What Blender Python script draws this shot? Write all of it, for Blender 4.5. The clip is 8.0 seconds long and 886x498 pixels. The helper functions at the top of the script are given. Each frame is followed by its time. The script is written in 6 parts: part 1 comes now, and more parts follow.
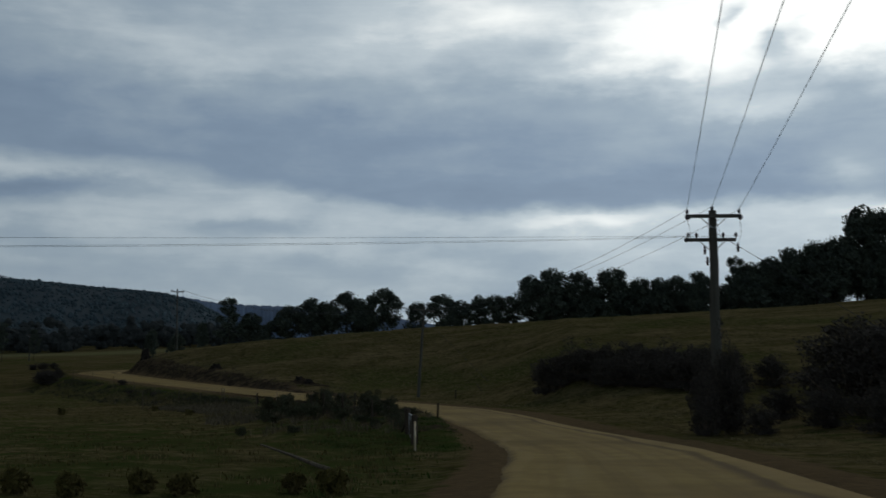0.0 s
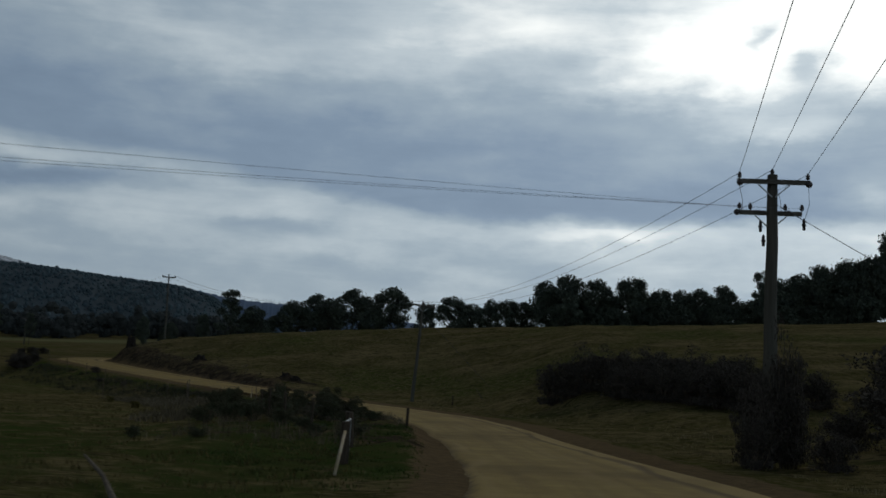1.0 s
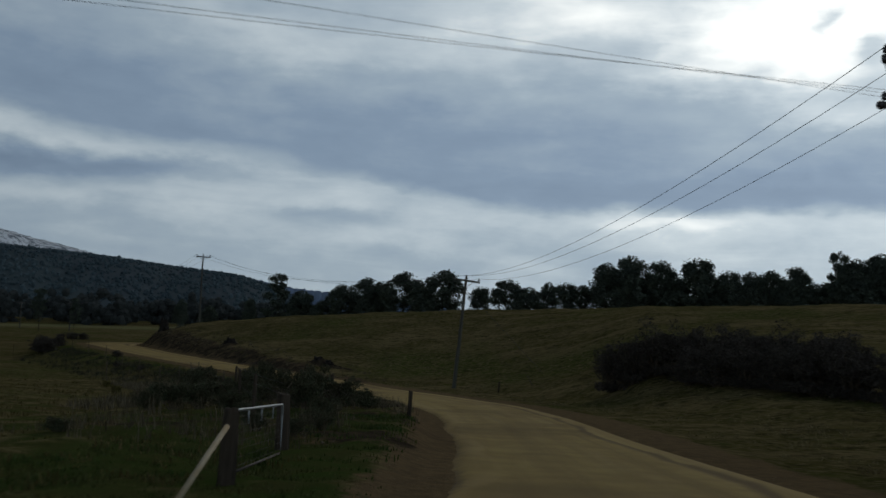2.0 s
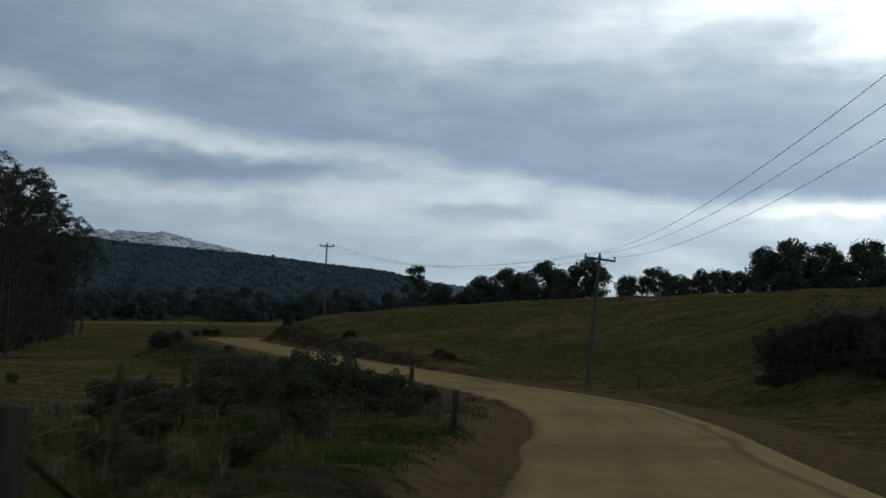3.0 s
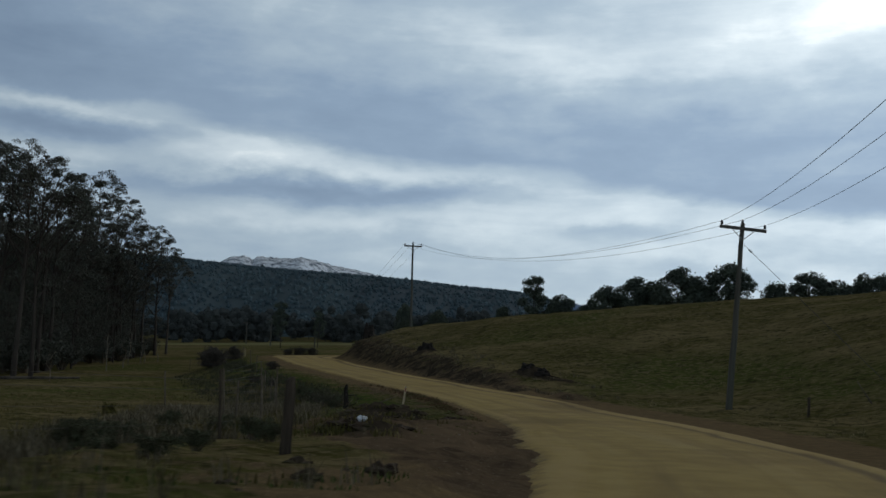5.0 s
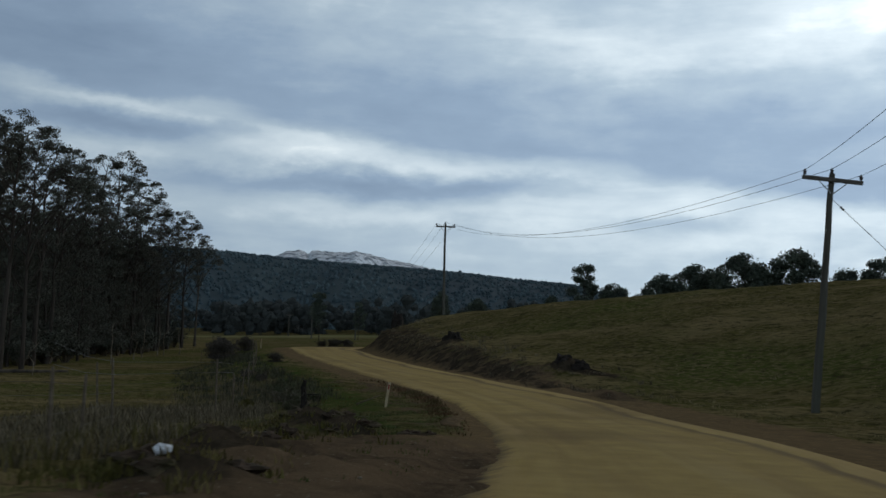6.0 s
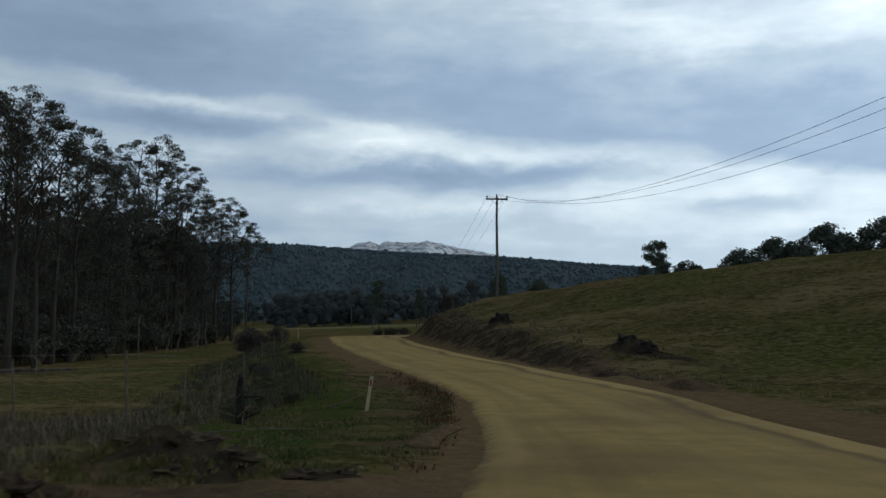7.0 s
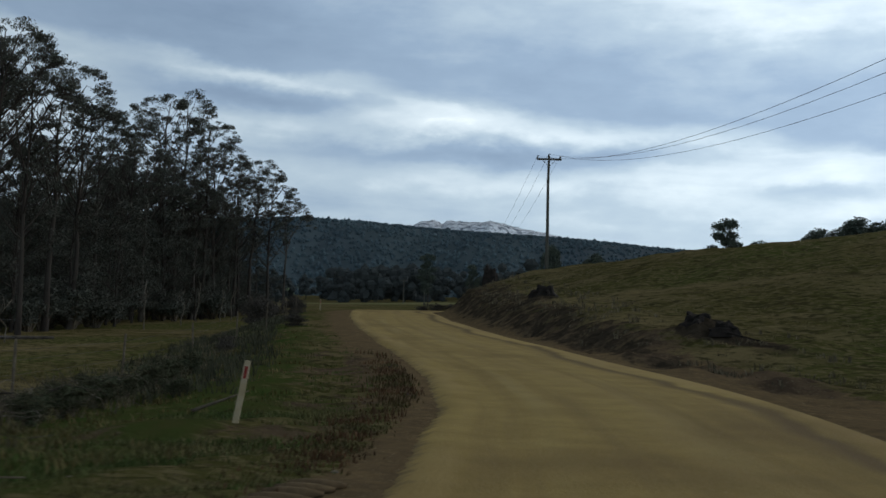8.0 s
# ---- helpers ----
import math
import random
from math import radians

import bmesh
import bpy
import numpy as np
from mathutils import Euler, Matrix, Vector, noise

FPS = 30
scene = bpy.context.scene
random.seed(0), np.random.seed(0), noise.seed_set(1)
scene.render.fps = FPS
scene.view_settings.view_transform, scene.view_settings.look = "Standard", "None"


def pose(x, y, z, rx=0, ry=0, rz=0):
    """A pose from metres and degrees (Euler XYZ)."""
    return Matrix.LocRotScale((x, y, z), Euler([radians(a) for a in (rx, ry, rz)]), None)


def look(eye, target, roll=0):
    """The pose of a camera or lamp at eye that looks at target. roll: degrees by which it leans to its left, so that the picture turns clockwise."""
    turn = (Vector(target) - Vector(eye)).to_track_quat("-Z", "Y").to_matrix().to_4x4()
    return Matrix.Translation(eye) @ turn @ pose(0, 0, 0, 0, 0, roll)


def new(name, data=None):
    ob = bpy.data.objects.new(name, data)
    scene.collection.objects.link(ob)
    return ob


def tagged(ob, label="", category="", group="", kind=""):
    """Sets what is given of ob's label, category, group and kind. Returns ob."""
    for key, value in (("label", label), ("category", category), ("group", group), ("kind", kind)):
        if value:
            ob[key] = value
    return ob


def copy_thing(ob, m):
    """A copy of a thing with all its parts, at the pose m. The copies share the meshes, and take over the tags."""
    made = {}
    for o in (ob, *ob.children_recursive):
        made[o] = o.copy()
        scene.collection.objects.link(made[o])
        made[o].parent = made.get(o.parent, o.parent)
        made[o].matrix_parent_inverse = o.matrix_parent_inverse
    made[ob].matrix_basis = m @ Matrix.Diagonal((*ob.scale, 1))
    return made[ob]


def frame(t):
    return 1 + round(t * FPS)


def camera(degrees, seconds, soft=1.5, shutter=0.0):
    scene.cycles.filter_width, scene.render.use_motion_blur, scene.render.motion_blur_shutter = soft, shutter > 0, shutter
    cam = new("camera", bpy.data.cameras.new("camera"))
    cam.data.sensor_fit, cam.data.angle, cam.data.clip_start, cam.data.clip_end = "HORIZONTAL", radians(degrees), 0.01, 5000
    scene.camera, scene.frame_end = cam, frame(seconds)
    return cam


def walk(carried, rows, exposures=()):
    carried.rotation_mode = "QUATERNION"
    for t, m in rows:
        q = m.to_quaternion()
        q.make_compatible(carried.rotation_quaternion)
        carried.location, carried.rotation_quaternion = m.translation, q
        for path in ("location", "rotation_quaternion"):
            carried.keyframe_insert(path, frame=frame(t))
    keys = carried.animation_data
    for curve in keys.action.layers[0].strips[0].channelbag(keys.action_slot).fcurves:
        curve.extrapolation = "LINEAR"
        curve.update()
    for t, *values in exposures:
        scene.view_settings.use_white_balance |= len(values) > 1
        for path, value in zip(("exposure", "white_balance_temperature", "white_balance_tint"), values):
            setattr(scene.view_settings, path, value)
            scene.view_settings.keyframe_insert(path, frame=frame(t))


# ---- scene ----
cam = camera(42.8, 8.0, soft=1.5, shutter=0.25)
PATH = [
    (0, (6.993, 9.843, 2.767), (6.778, 11.82, 2.978), -0.6),
    (0.5, (7.072, 14.892, 2.599), (6.758, 16.851, 2.849), 0.9),
    (1, (7.267, 21.117, 2.399), (7.016, 23.088, 2.622), 2.3),
    (1.2, (7.24, 22.95, 2.27), (7.013, 24.926, 2.48), 1.9),
    (2.3, (7.045, 36.075, 1.922), (6.622, 38.019, 2.124), 2.7),
    (2.5, (7.067, 38.043, 1.895), (6.602, 39.978, 2.098), 2.9),
    (3, (6.558, 43.984, 1.822), (5.945, 45.879, 2.004), 1.8),
    (3.5, (5.869, 49.695, 1.634), (5.192, 51.565, 1.845), -0.4),
    (4, (5.055, 55.253, 1.512), (4.287, 57.085, 1.745), 0.4),
    (4.2, (4.556, 57.617, 1.463), (3.774, 59.444, 1.692), 1.2),
    (5.3, (1.611, 70.684, 1.45), (0.744, 72.474, 1.659), 0.9),
    (5.5, (1.003, 72.999, 1.422), (0.115, 74.779, 1.626), 0.6),
    (6, (-0.585, 78.414, 1.437), (-1.511, 80.176, 1.639), 1.5),
    (6.5, (-2.21, 83.669, 1.368), (-3.211, 85.391, 1.553), 0.5),
    (7, (-3.921, 88.422, 1.373), (-4.957, 90.123, 1.553), 0.0),
    (7.5, (-6.265, 94.044, 1.336), (-7.337, 95.725, 1.505), 0.0),
    (8, (-8.603, 99.314, 1.269), (-9.735, 100.957, 1.412), 1.7),
]
walk(cam, [(t, look(eye, target, roll)) for t, eye, target, roll in PATH], [(0.0, -0.60), (1.2, -0.56), (2.5, -0.40), (3.0, -0.15), (4.0, -0.04), (6.0, 0.11), (8.0, 0.38)])

# ---------------------------------------------------------------- light
SUN_AZ, SUN_EL = 14.0, 34.0


def build_world():
    world = bpy.data.worlds.new("overcast_sky")
    scene.world = world
    world.use_nodes = True
    nt = world.node_tree
    nt.nodes.clear()
    N, L = nt.nodes.new, nt.links.new

    def math_node(op, a, b=None, c=None, clamp=False):
        n = N("ShaderNodeMath")
        n.operation, n.use_clamp = op, clamp
        for i, v in enumerate((a, b, c)):
            if v is None:
                continue
            if isinstance(v, (int, float)):
                n.inputs[i].default_value = v
            else:
                L(v, n.inputs[i])
        return n.outputs[0]

    def smooth(v, lo, hi, a=0.0, b=1.0):
        n = N("ShaderNodeMapRange")
        n.interpolation_type = "SMOOTHSTEP"
        L(v, n.inputs[0])
        for i, k in enumerate((lo, hi, a, b)):
            n.inputs[i + 1].default_value = k
        return n.outputs[0]

    coord = N("ShaderNodeTexCoord").outputs["Generated"]
    sep = N("ShaderNodeSeparateXYZ")
    L(coord, sep.inputs[0])
    x, y, z = sep.outputs
    el = math_node("MAXIMUM", z, 0.0)
    comb = N("ShaderNodeCombineXYZ")
    L(x, comb.inputs[0])
    L(y, comb.inputs[1])
    L(math_node("MULTIPLY", z, 2.2), comb.inputs[2])

    def fbm(scale, loc, detail, rough, stretch=(1, 1, 1), rot=0.0, dist=0.0):
        m = N("ShaderNodeMapping")
        m.inputs["Location"].default_value = loc
        m.inputs["Rotation"].default_value = (0, 0, radians(rot))
        m.inputs["Scale"].default_value = stretch
        L(comb.outputs[0], m.inputs[0])
        n = N("ShaderNodeTexNoise")
        n.inputs["Scale"].default_value = scale
        n.inputs["Detail"].default_value = detail
        n.inputs["Roughness"].default_value = rough
        n.inputs["Distortion"].default_value = dist
        L(m.outputs[0], n.inputs["Vector"])
        return n.outputs["Fac"]

    big = fbm(5.0, (0.4, 1.9, 0.7), 3, 0.5)
    mid = fbm(10.0, (3.1, 7.7, 0), 6, 0.52)
    fine = fbm(30.0, (1.3, 2.2, 0), 6, 0.58)
    lift = fbm(9.0, (8.6, 4.1, 2.5), 5, 0.5)

    streak = fbm(7.0, (5.3, 0.6, 1.2), 5, 0.55, (1, 1, 2.6), 0, 0.4)

    def off(n, k):
        return math_node("MULTIPLY", math_node("SUBTRACT", n, 0.5), k)

    az = math_node("MULTIPLY", math_node("ARCTAN2", x, y), 57.2958)
    up = math_node("MULTIPLY", math_node("ARCSINE", z), 57.2958)
    az = math_node("ADD", az, off(mid, 7.0))
    up = math_node("ADD", up, math_node("ADD", off(lift, 2.4), off(fine, 0.9)))
    # a grey deck whose underside sinks towards the right; a bright rim shows below it
    rim = math_node("MINIMUM", math_node("MULTIPLY", math_node("MAXIMUM", math_node("SUBTRACT", -5.0, az), 0.0), 0.118), 6.5)
    h = math_node("SUBTRACT", math_node("SUBTRACT", up, 8.0), rim)
    below = smooth(h, -5.5, -0.6, RIM_LOW, RIM_HIGH)
    above = smooth(h, 1.8, 8.0, DECK_LOW, DECK_HIGH)
    step = smooth(h, -0.42, 0.62)
    v = math_node("ADD", below, math_node("MULTIPLY", step, math_node("SUBTRACT", above, below)))
    v = math_node("ADD", v, math_node("ADD", off(big, 0.42), math_node("ADD", off(mid, 0.30), math_node("ADD", off(streak, 0.34), off(fine, 0.16)))))
    # single clouds and gaps: degrees right of +y, degrees up, their spreads, slope, weight
    for a0, e0, sa, se, slope, weight in CLOUDS + GAPS:
        da = math_node("SUBTRACT", az, a0)
        de = math_node("SUBTRACT", math_node("SUBTRACT", up, e0), math_node("MULTIPLY", da, slope))
        da = math_node("DIVIDE", da, sa)
        de = math_node("DIVIDE", de, se)
        g = math_node("ADD", math_node("MULTIPLY", da, da), math_node("MULTIPLY", de, de))
        g = math_node("EXPONENT", math_node("MULTIPLY", g, -1.0))
        v = math_node("ADD", v, math_node("MULTIPLY", g, weight))
    sx, sy, sz = (math.sin(radians(SUN_AZ)) * math.cos(radians(SUN_EL)), math.cos(radians(SUN_AZ)) * math.cos(radians(SUN_EL)), math.sin(radians(SUN_EL)))
    dot = math_node("ADD", math_node("ADD", math_node("MULTIPLY", x, sx), math_node("MULTIPLY", y, sy)), math_node("MULTIPLY", z, sz))
    v = math_node("ADD", v, smooth(dot, 0.80, 0.99, 0.0, 0.24))
    v = math_node("ADD", v, 0.0, clamp=True)
    ramp = N("ShaderNodeValToRGB")
    cr = ramp.color_ramp
    stops = [(0.0, (0.178, 0.253, 0.36)), (0.3, (0.243, 0.334, 0.45)), (0.55, (0.369, 0.465, 0.55)), (0.78, (0.60, 0.69, 0.745)), (1.0, (1.12, 1.16, 1.14))]
    while len(cr.elements) < len(stops):
        cr.elements.new(0.5)
    for e, (p, c) in zip(cr.elements, stops):
        e.position, e.color = p, (*c, 1)
    L(v, ramp.inputs[0])
    # a thick deck overhead lets less through than the thin rim near the horizon
    over = smooth(el, 0.32, 0.70, 1.0, DECK_OVERHEAD)
    # brighter on the sun's side
    side = N("ShaderNodeMapRange")
    L(math_node("MULTIPLY", math_node("ARCTAN2", x, y), 57.2958), side.inputs[0])
    for i, k in enumerate((-55.0, 8.0, 0.84, 1.42)):
        side.inputs[i + 1].default_value = k
    over = math_node("MULTIPLY", over, side.outputs[0])
    shade = N("ShaderNodeVectorMath")
    shade.operation = "SCALE"
    L(ramp.outputs[0], shade.inputs[0])
    L(over, shade.inputs["Scale"])
    sky = N("ShaderNodeTexSky")
    sky.sky_type, sky.sun_disc = "NISHITA", False
    sky.sun_elevation, sky.sun_rotation = radians(SUN_EL), radians(SUN_AZ)
    sky_dim = N("ShaderNodeVectorMath")
    sky_dim.operation = "SCALE"
    L(sky.outputs[0], sky_dim.inputs[0])
    sky_dim.inputs["Scale"].default_value = 0.08
    mix = N("ShaderNodeMix")
    mix.data_type = "RGBA"
    mix.inputs[0].default_value = 0.94
    L(sky_dim.outputs[0], mix.inputs[6])
    L(shade.outputs[0], mix.inputs[7])
    bg = N("ShaderNodeBackground")
    L(mix.outputs[2], bg.inputs[0])
    bg.inputs[1].default_value = 1.0
    out = N("ShaderNodeOutputWorld")
    L(bg.outputs[0], out.inputs[0])


RIM_LOW, RIM_HIGH, DECK_LOW, DECK_HIGH = 0.54, 0.65, 0.27, 0.56
CLOUDS = [
    (-31.0, 9.1, 10.5, 0.66, 0.0, -0.52),
    (-44.5, 11.4, 5.5, 0.60, -0.04, -0.48),
    (-52.0, 12.5, 5.0, 2.0, 0.0, -0.12),
    (-46.0, 15.0, 9.0, 2.5, 0.0, -0.08),
    (11.2, 15.9, 1.5, 1.0, 0.2, -0.36),
    (8.2, 17.1, 0.9, 0.6, 0.0, -0.35),
    (13.0, 12.9, 2.2, 1.5, 0.0, -0.14),
    (1.6, 13.3, 3.8, 0.9, 0.0, -0.16),
    (6.0, 8.9, 8.0, 0.8, 0.0, -0.18),
    (-16.3, 7.25, 2.2, 0.45, 0.0, -0.16),
    (-11.8, 5.2, 2.6, 0.7, -0.08, -0.14),
]
GAPS = [
    (-35.3, 10.55, 3.6, 0.7, 0.0, 0.05),
    (-42.0, 12.55, 4.5, 0.38, -0.03, 0.22),
    (7.8, 16.6, 5.2, 2.8, 0.0, 0.42),
    (15.0, 16.5, 4.0, 3.0, 0.0, 0.30),
    (-3.1, 17.6, 3.5, 1.3, 0.0, 0.10),
    (-20.0, 15.2, 11.0, 2.2, 0.0, 0.15),
    (-9.0, 16.4, 6.0, 1.8, 0.0, 0.08),
    (9.6, 12.4, 3.0, 0.8, 0.0, 0.22),
    (0.5, 7.35, 5.5, 0.4, 0.0, 0.14),
    (13.8, 9.3, 1.6, 1.0, 0.0, 0.22),
    (-28.0, 7.6, 9.0, 0.6, 0.0, 0.08),
]
DECK_OVERHEAD = 0.16
build_world()
sun = new("sun", bpy.data.lights.new("sun", "SUN"))
sun.data.energy, sun.data.angle, sun.data.color = 0.5, radians(14), (1.0, 0.95, 0.87)
sun.matrix_world = look((60, 200, 140), (60 - math.sin(radians(SUN_AZ)) * 100, 200 - math.cos(radians(SUN_AZ)) * 100, 140 - math.tan(radians(SUN_EL)) * 100))


# ---------------------------------------------------------------- materials
def material(name, colour, rough=0.85, second=None, scale=4.0, detail=5.0, bump=0.0, bump_scale=None, metal=0.0, third=None, third_scale=0.3, spec=0.08, island=0.0, stretch=(1, 1, 1)):
    """A surface of two colours in a fine grain, a third in wide stains, with relief."""
    m = bpy.data.materials.new(name)
    m.use_nodes = True
    nt = m.node_tree
    b = nt.nodes["Principled BSDF"]
    N, L = nt.nodes.new, nt.links.new
    b.inputs["Roughness"].default_value = rough
    b.inputs["Metallic"].default_value = metal
    b.inputs["Specular IOR Level"].default_value = spec
    geo = N("ShaderNodeNewGeometry")
    mp = N("ShaderNodeMapping")
    mp.inputs["Scale"].default_value = stretch
    tc = N("ShaderNodeTexCoord")
    L(tc.outputs["Object"], mp.inputs[0])

    def tex(sc, det):
        n = N("ShaderNodeTexNoise")
        n.inputs["Scale"].default_value, n.inputs["Detail"].default_value = sc, det
        L(mp.outputs[0], n.inputs["Vector"])
        return n.outputs["Fac"]

    def mixed(fac, a, c):
        n = N("ShaderNodeMix")
        n.data_type = "RGBA"
        L(fac, n.inputs[0])
        for i, v in ((6, a), (7, c)):
            if isinstance(v, tuple):
                n.inputs[i].default_value = (*v, 1)
            else:
                L(v, n.inputs[i])
        return n.outputs[2]

    def ramped(v, lo, hi):
        n = N("ShaderNodeMapRange")
        L(v, n.inputs[0])
        n.inputs[1].default_value, n.inputs[2].default_value = lo, hi
        return n.outputs[0]

    second = second or tuple(c * 0.65 for c in colour)
    col = mixed(ramped(tex(scale, detail), 0.35, 0.65), colour, second)
    if third:
        col = mixed(ramped(tex(third_scale, 3), 0.42, 0.62), col, third)
    if island:
        n = N("ShaderNodeHueSaturation")
        L(ramped(geo.outputs["Random Per Island"], -1.0 / island + 1, 1.0 / island), n.inputs["Value"])
        mr = N("ShaderNodeMapRange")
        L(geo.outputs["Random Per Island"], mr.inputs[0])
        mr.inputs[3].default_value, mr.inputs[4].default_value = 1 - island, 1 + island
        L(mr.outputs[0], n.inputs["Value"])
        L(col, n.inputs["Color"])
        col = n.outputs[0]
    L(col, b.inputs["Base Color"])
    if bump:
        bn = N("ShaderNodeBump")
        bn.inputs["Strength"].default_value, bn.inputs["Distance"].default_value = min(1.0, bump), 0.03 if (bump_scale or scale) > 1 else 8.0
        L(tex(bump_scale or scale * 3, 6), bn.inputs["Height"])
        L(bn.outputs[0], b.inputs["Normal"])
    return m


M_BARK = material("eucalypt_bark", (0.058, 0.046, 0.037), 0.9, (0.033, 0.027, 0.023), 3, bump=0.8, bump_scale=14, stretch=(1, 1, 0.25), third=(0.066, 0.055, 0.045), third_scale=0.5)
M_PALE_BARK = material("pale_bark", (0.10, 0.082, 0.066), 0.85, (0.042, 0.035, 0.03), 2, bump=0.6, bump_scale=10, stretch=(1, 1, 0.3))
M_LEAF = material("gum_leaves", (0.090, 0.094, 0.074), 0.75, (0.062, 0.066, 0.054), 0.8, island=0.3, third=(0.082, 0.076, 0.060), third_scale=0.35)
M_LEAF_FAR = material("far_gum_leaves", (0.088, 0.104, 0.076), 0.7, (0.062, 0.076, 0.062), 0.5, island=0.4)
M_SCRUB = material("scrub_leaves", (0.080, 0.090, 0.051), 0.75, (0.054, 0.060, 0.036), 1.2, island=0.5, third=(0.07, 0.058, 0.032), third_scale=0.6)
M_HEDGE = material("dark_hedge_leaves", (0.082, 0.070, 0.057), 0.85, (0.058, 0.050, 0.043), 1.2, island=0.4)
M_TWIG = material("dry_twigs", (0.16, 0.13, 0.095), 0.9, (0.085, 0.068, 0.05), 8)
M_DARK_TWIG = material("dark_dead_twigs", (0.100, 0.083, 0.062), 0.9, (0.056, 0.046, 0.036), 8)
M_PALE_TWIG = material("bleached_dead_wood", (0.21, 0.18, 0.145), 0.85, (0.12, 0.10, 0.08), 8)
M_BRACKEN = material("dark_bracken", (0.068, 0.067, 0.040), 0.9, (0.047, 0.046, 0.029), 1.5, island=0.3)
M_WEED = material("dead_weed_stalks", (0.165, 0.135, 0.086), 0.9, (0.092, 0.078, 0.050), 2, island=0.4)
M_RED_WEED = material("withered_red_brown_weeds", (0.130, 0.070, 0.036), 0.9, (0.078, 0.048, 0.027), 2, island=0.4, third=(0.085, 0.072, 0.030), third_scale=0.8)
M_TIMBER = material("weathered_pole_timber", (0.115, 0.105, 0.088), 0.85, (0.066, 0.060, 0.050), 2.5, bump=0.7, bump_scale=16, stretch=(3, 3, 0.15), third=(0.088, 0.088, 0.07), third_scale=0.4)
M_ARM = material("grey_crossarm_timber", (0.13, 0.12, 0.105), 0.85, (0.075, 0.07, 0.06), 3, bump=0.5, bump_scale=20)
M_STEEL = material("galvanised_steel", (0.36, 0.37, 0.37), 0.5, (0.24, 0.25, 0.25), 6, metal=0.7, bump=0.1)
M_OLD_WIRE = material("rusty_fence_wire", (0.10, 0.085, 0.07), 0.7, (0.06, 0.05, 0.042), 6, metal=0.3)
M_WIRE = material("aluminium_wire", (0.10, 0.10, 0.105), 0.55, (0.07, 0.07, 0.075), 2, metal=0.3)
M_PORCELAIN = material("brown_porcelain", (0.06, 0.05, 0.05), 0.25, (0.045, 0.038, 0.038), 4, spec=0.5)
M_POST = material("rough_split_post", (0.080, 0.062, 0.046), 0.95, (0.038, 0.030, 0.023), 4, bump=0.9, bump_scale=18, stretch=(2, 2, 0.3))
M_WHITE = material("white_painted_timber", (0.41, 0.32, 0.19), 0.75, (0.30, 0.235, 0.14), 5, bump=0.2, third=(0.40, 0.34, 0.24), third_scale=3)
M_RED = material("red_reflector", (0.26, 0.022, 0.014), 0.6, (0.18, 0.016, 0.012), 8, spec=0.2)
M_PLASTIC = material("white_plastic_film", (0.72, 0.73, 0.76), 0.4, (0.55, 0.56, 0.60), 9, bump=0.5)
M_CLAY = material("pressed_clay", (0.175, 0.118, 0.064), 0.9, (0.110, 0.076, 0.043), 6, bump=0.6, bump_scale=20)
M_DARK_EARTH = material("torn_up_earth", (0.080, 0.056, 0.040), 0.95, (0.038, 0.028, 0.021), 3, bump=1.0, bump_scale=9, third=(0.075, 0.066, 0.032), third_scale=0.9)
M_STUMP = material("charred_stump_wood", (0.035, 0.028, 0.024), 0.95, (0.017, 0.015, 0.013), 4, bump=1.0, bump_scale=12)
M_STONE = material("pale_stones", (0.22, 0.185, 0.14), 0.9, (0.13, 0.11, 0.085), 6, bump=0.5)
M_GRASS = material("rough_grass_blades", (0.105, 0.088, 0.028), 0.8, (0.075, 0.070, 0.020), 0.6, island=0.4, third=(0.15, 0.115, 0.05), third_scale=0.25)
M_STRAW = material("dry_straw_grass", (0.190, 0.155, 0.072), 0.8, (0.125, 0.112, 0.042), 0.5, island=0.4, third=(0.23, 0.185, 0.10), third_scale=0.2)
M_LUSH = material("green_verge_grass", (0.056, 0.092, 0.021), 0.8, (0.041, 0.066, 0.016), 0.8, island=0.4, third=(0.09, 0.09, 0.028), third_scale=0.5)
M_VERGE = material("mossy_verge_grass", (0.078, 0.108, 0.030), 0.8, (0.060, 0.082, 0.024), 0.8, island=0.4, third=(0.125, 0.110, 0.045), third_scale=0.6)
M_BELT = material("far_woods_leaves", (0.052, 0.058, 0.056), 0.9, (0.044, 0.049, 0.048), 0.1, island=0.05)
# aerial haze over the far hill is put into its bluish base colours
M_HILL = material("hazed_forest_hill", (0.050, 0.072, 0.086), 0.95, (0.038, 0.056, 0.070), 0.11, 12, third=(0.044, 0.066, 0.076), third_scale=0.010)
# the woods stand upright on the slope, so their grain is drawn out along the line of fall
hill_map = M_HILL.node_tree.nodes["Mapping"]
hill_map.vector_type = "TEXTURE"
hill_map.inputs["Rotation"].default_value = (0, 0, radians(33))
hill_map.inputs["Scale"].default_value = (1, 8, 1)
# the hillside crowns carry the same haze tint in their leaf colour
M_HILL_TREES = material("hazed_hillside_leaves", (0.078, 0.110, 0.122), 0.95, (0.055, 0.080, 0.094), 0.012, 4, island=0.2)
# distance haze painted in: the range's blue is air, not rock or woods
M_BLUE_HILL = material("haze_blue_range", (0.10, 0.155, 0.25), 0.95, (0.08, 0.13, 0.215), 0.01, 6)


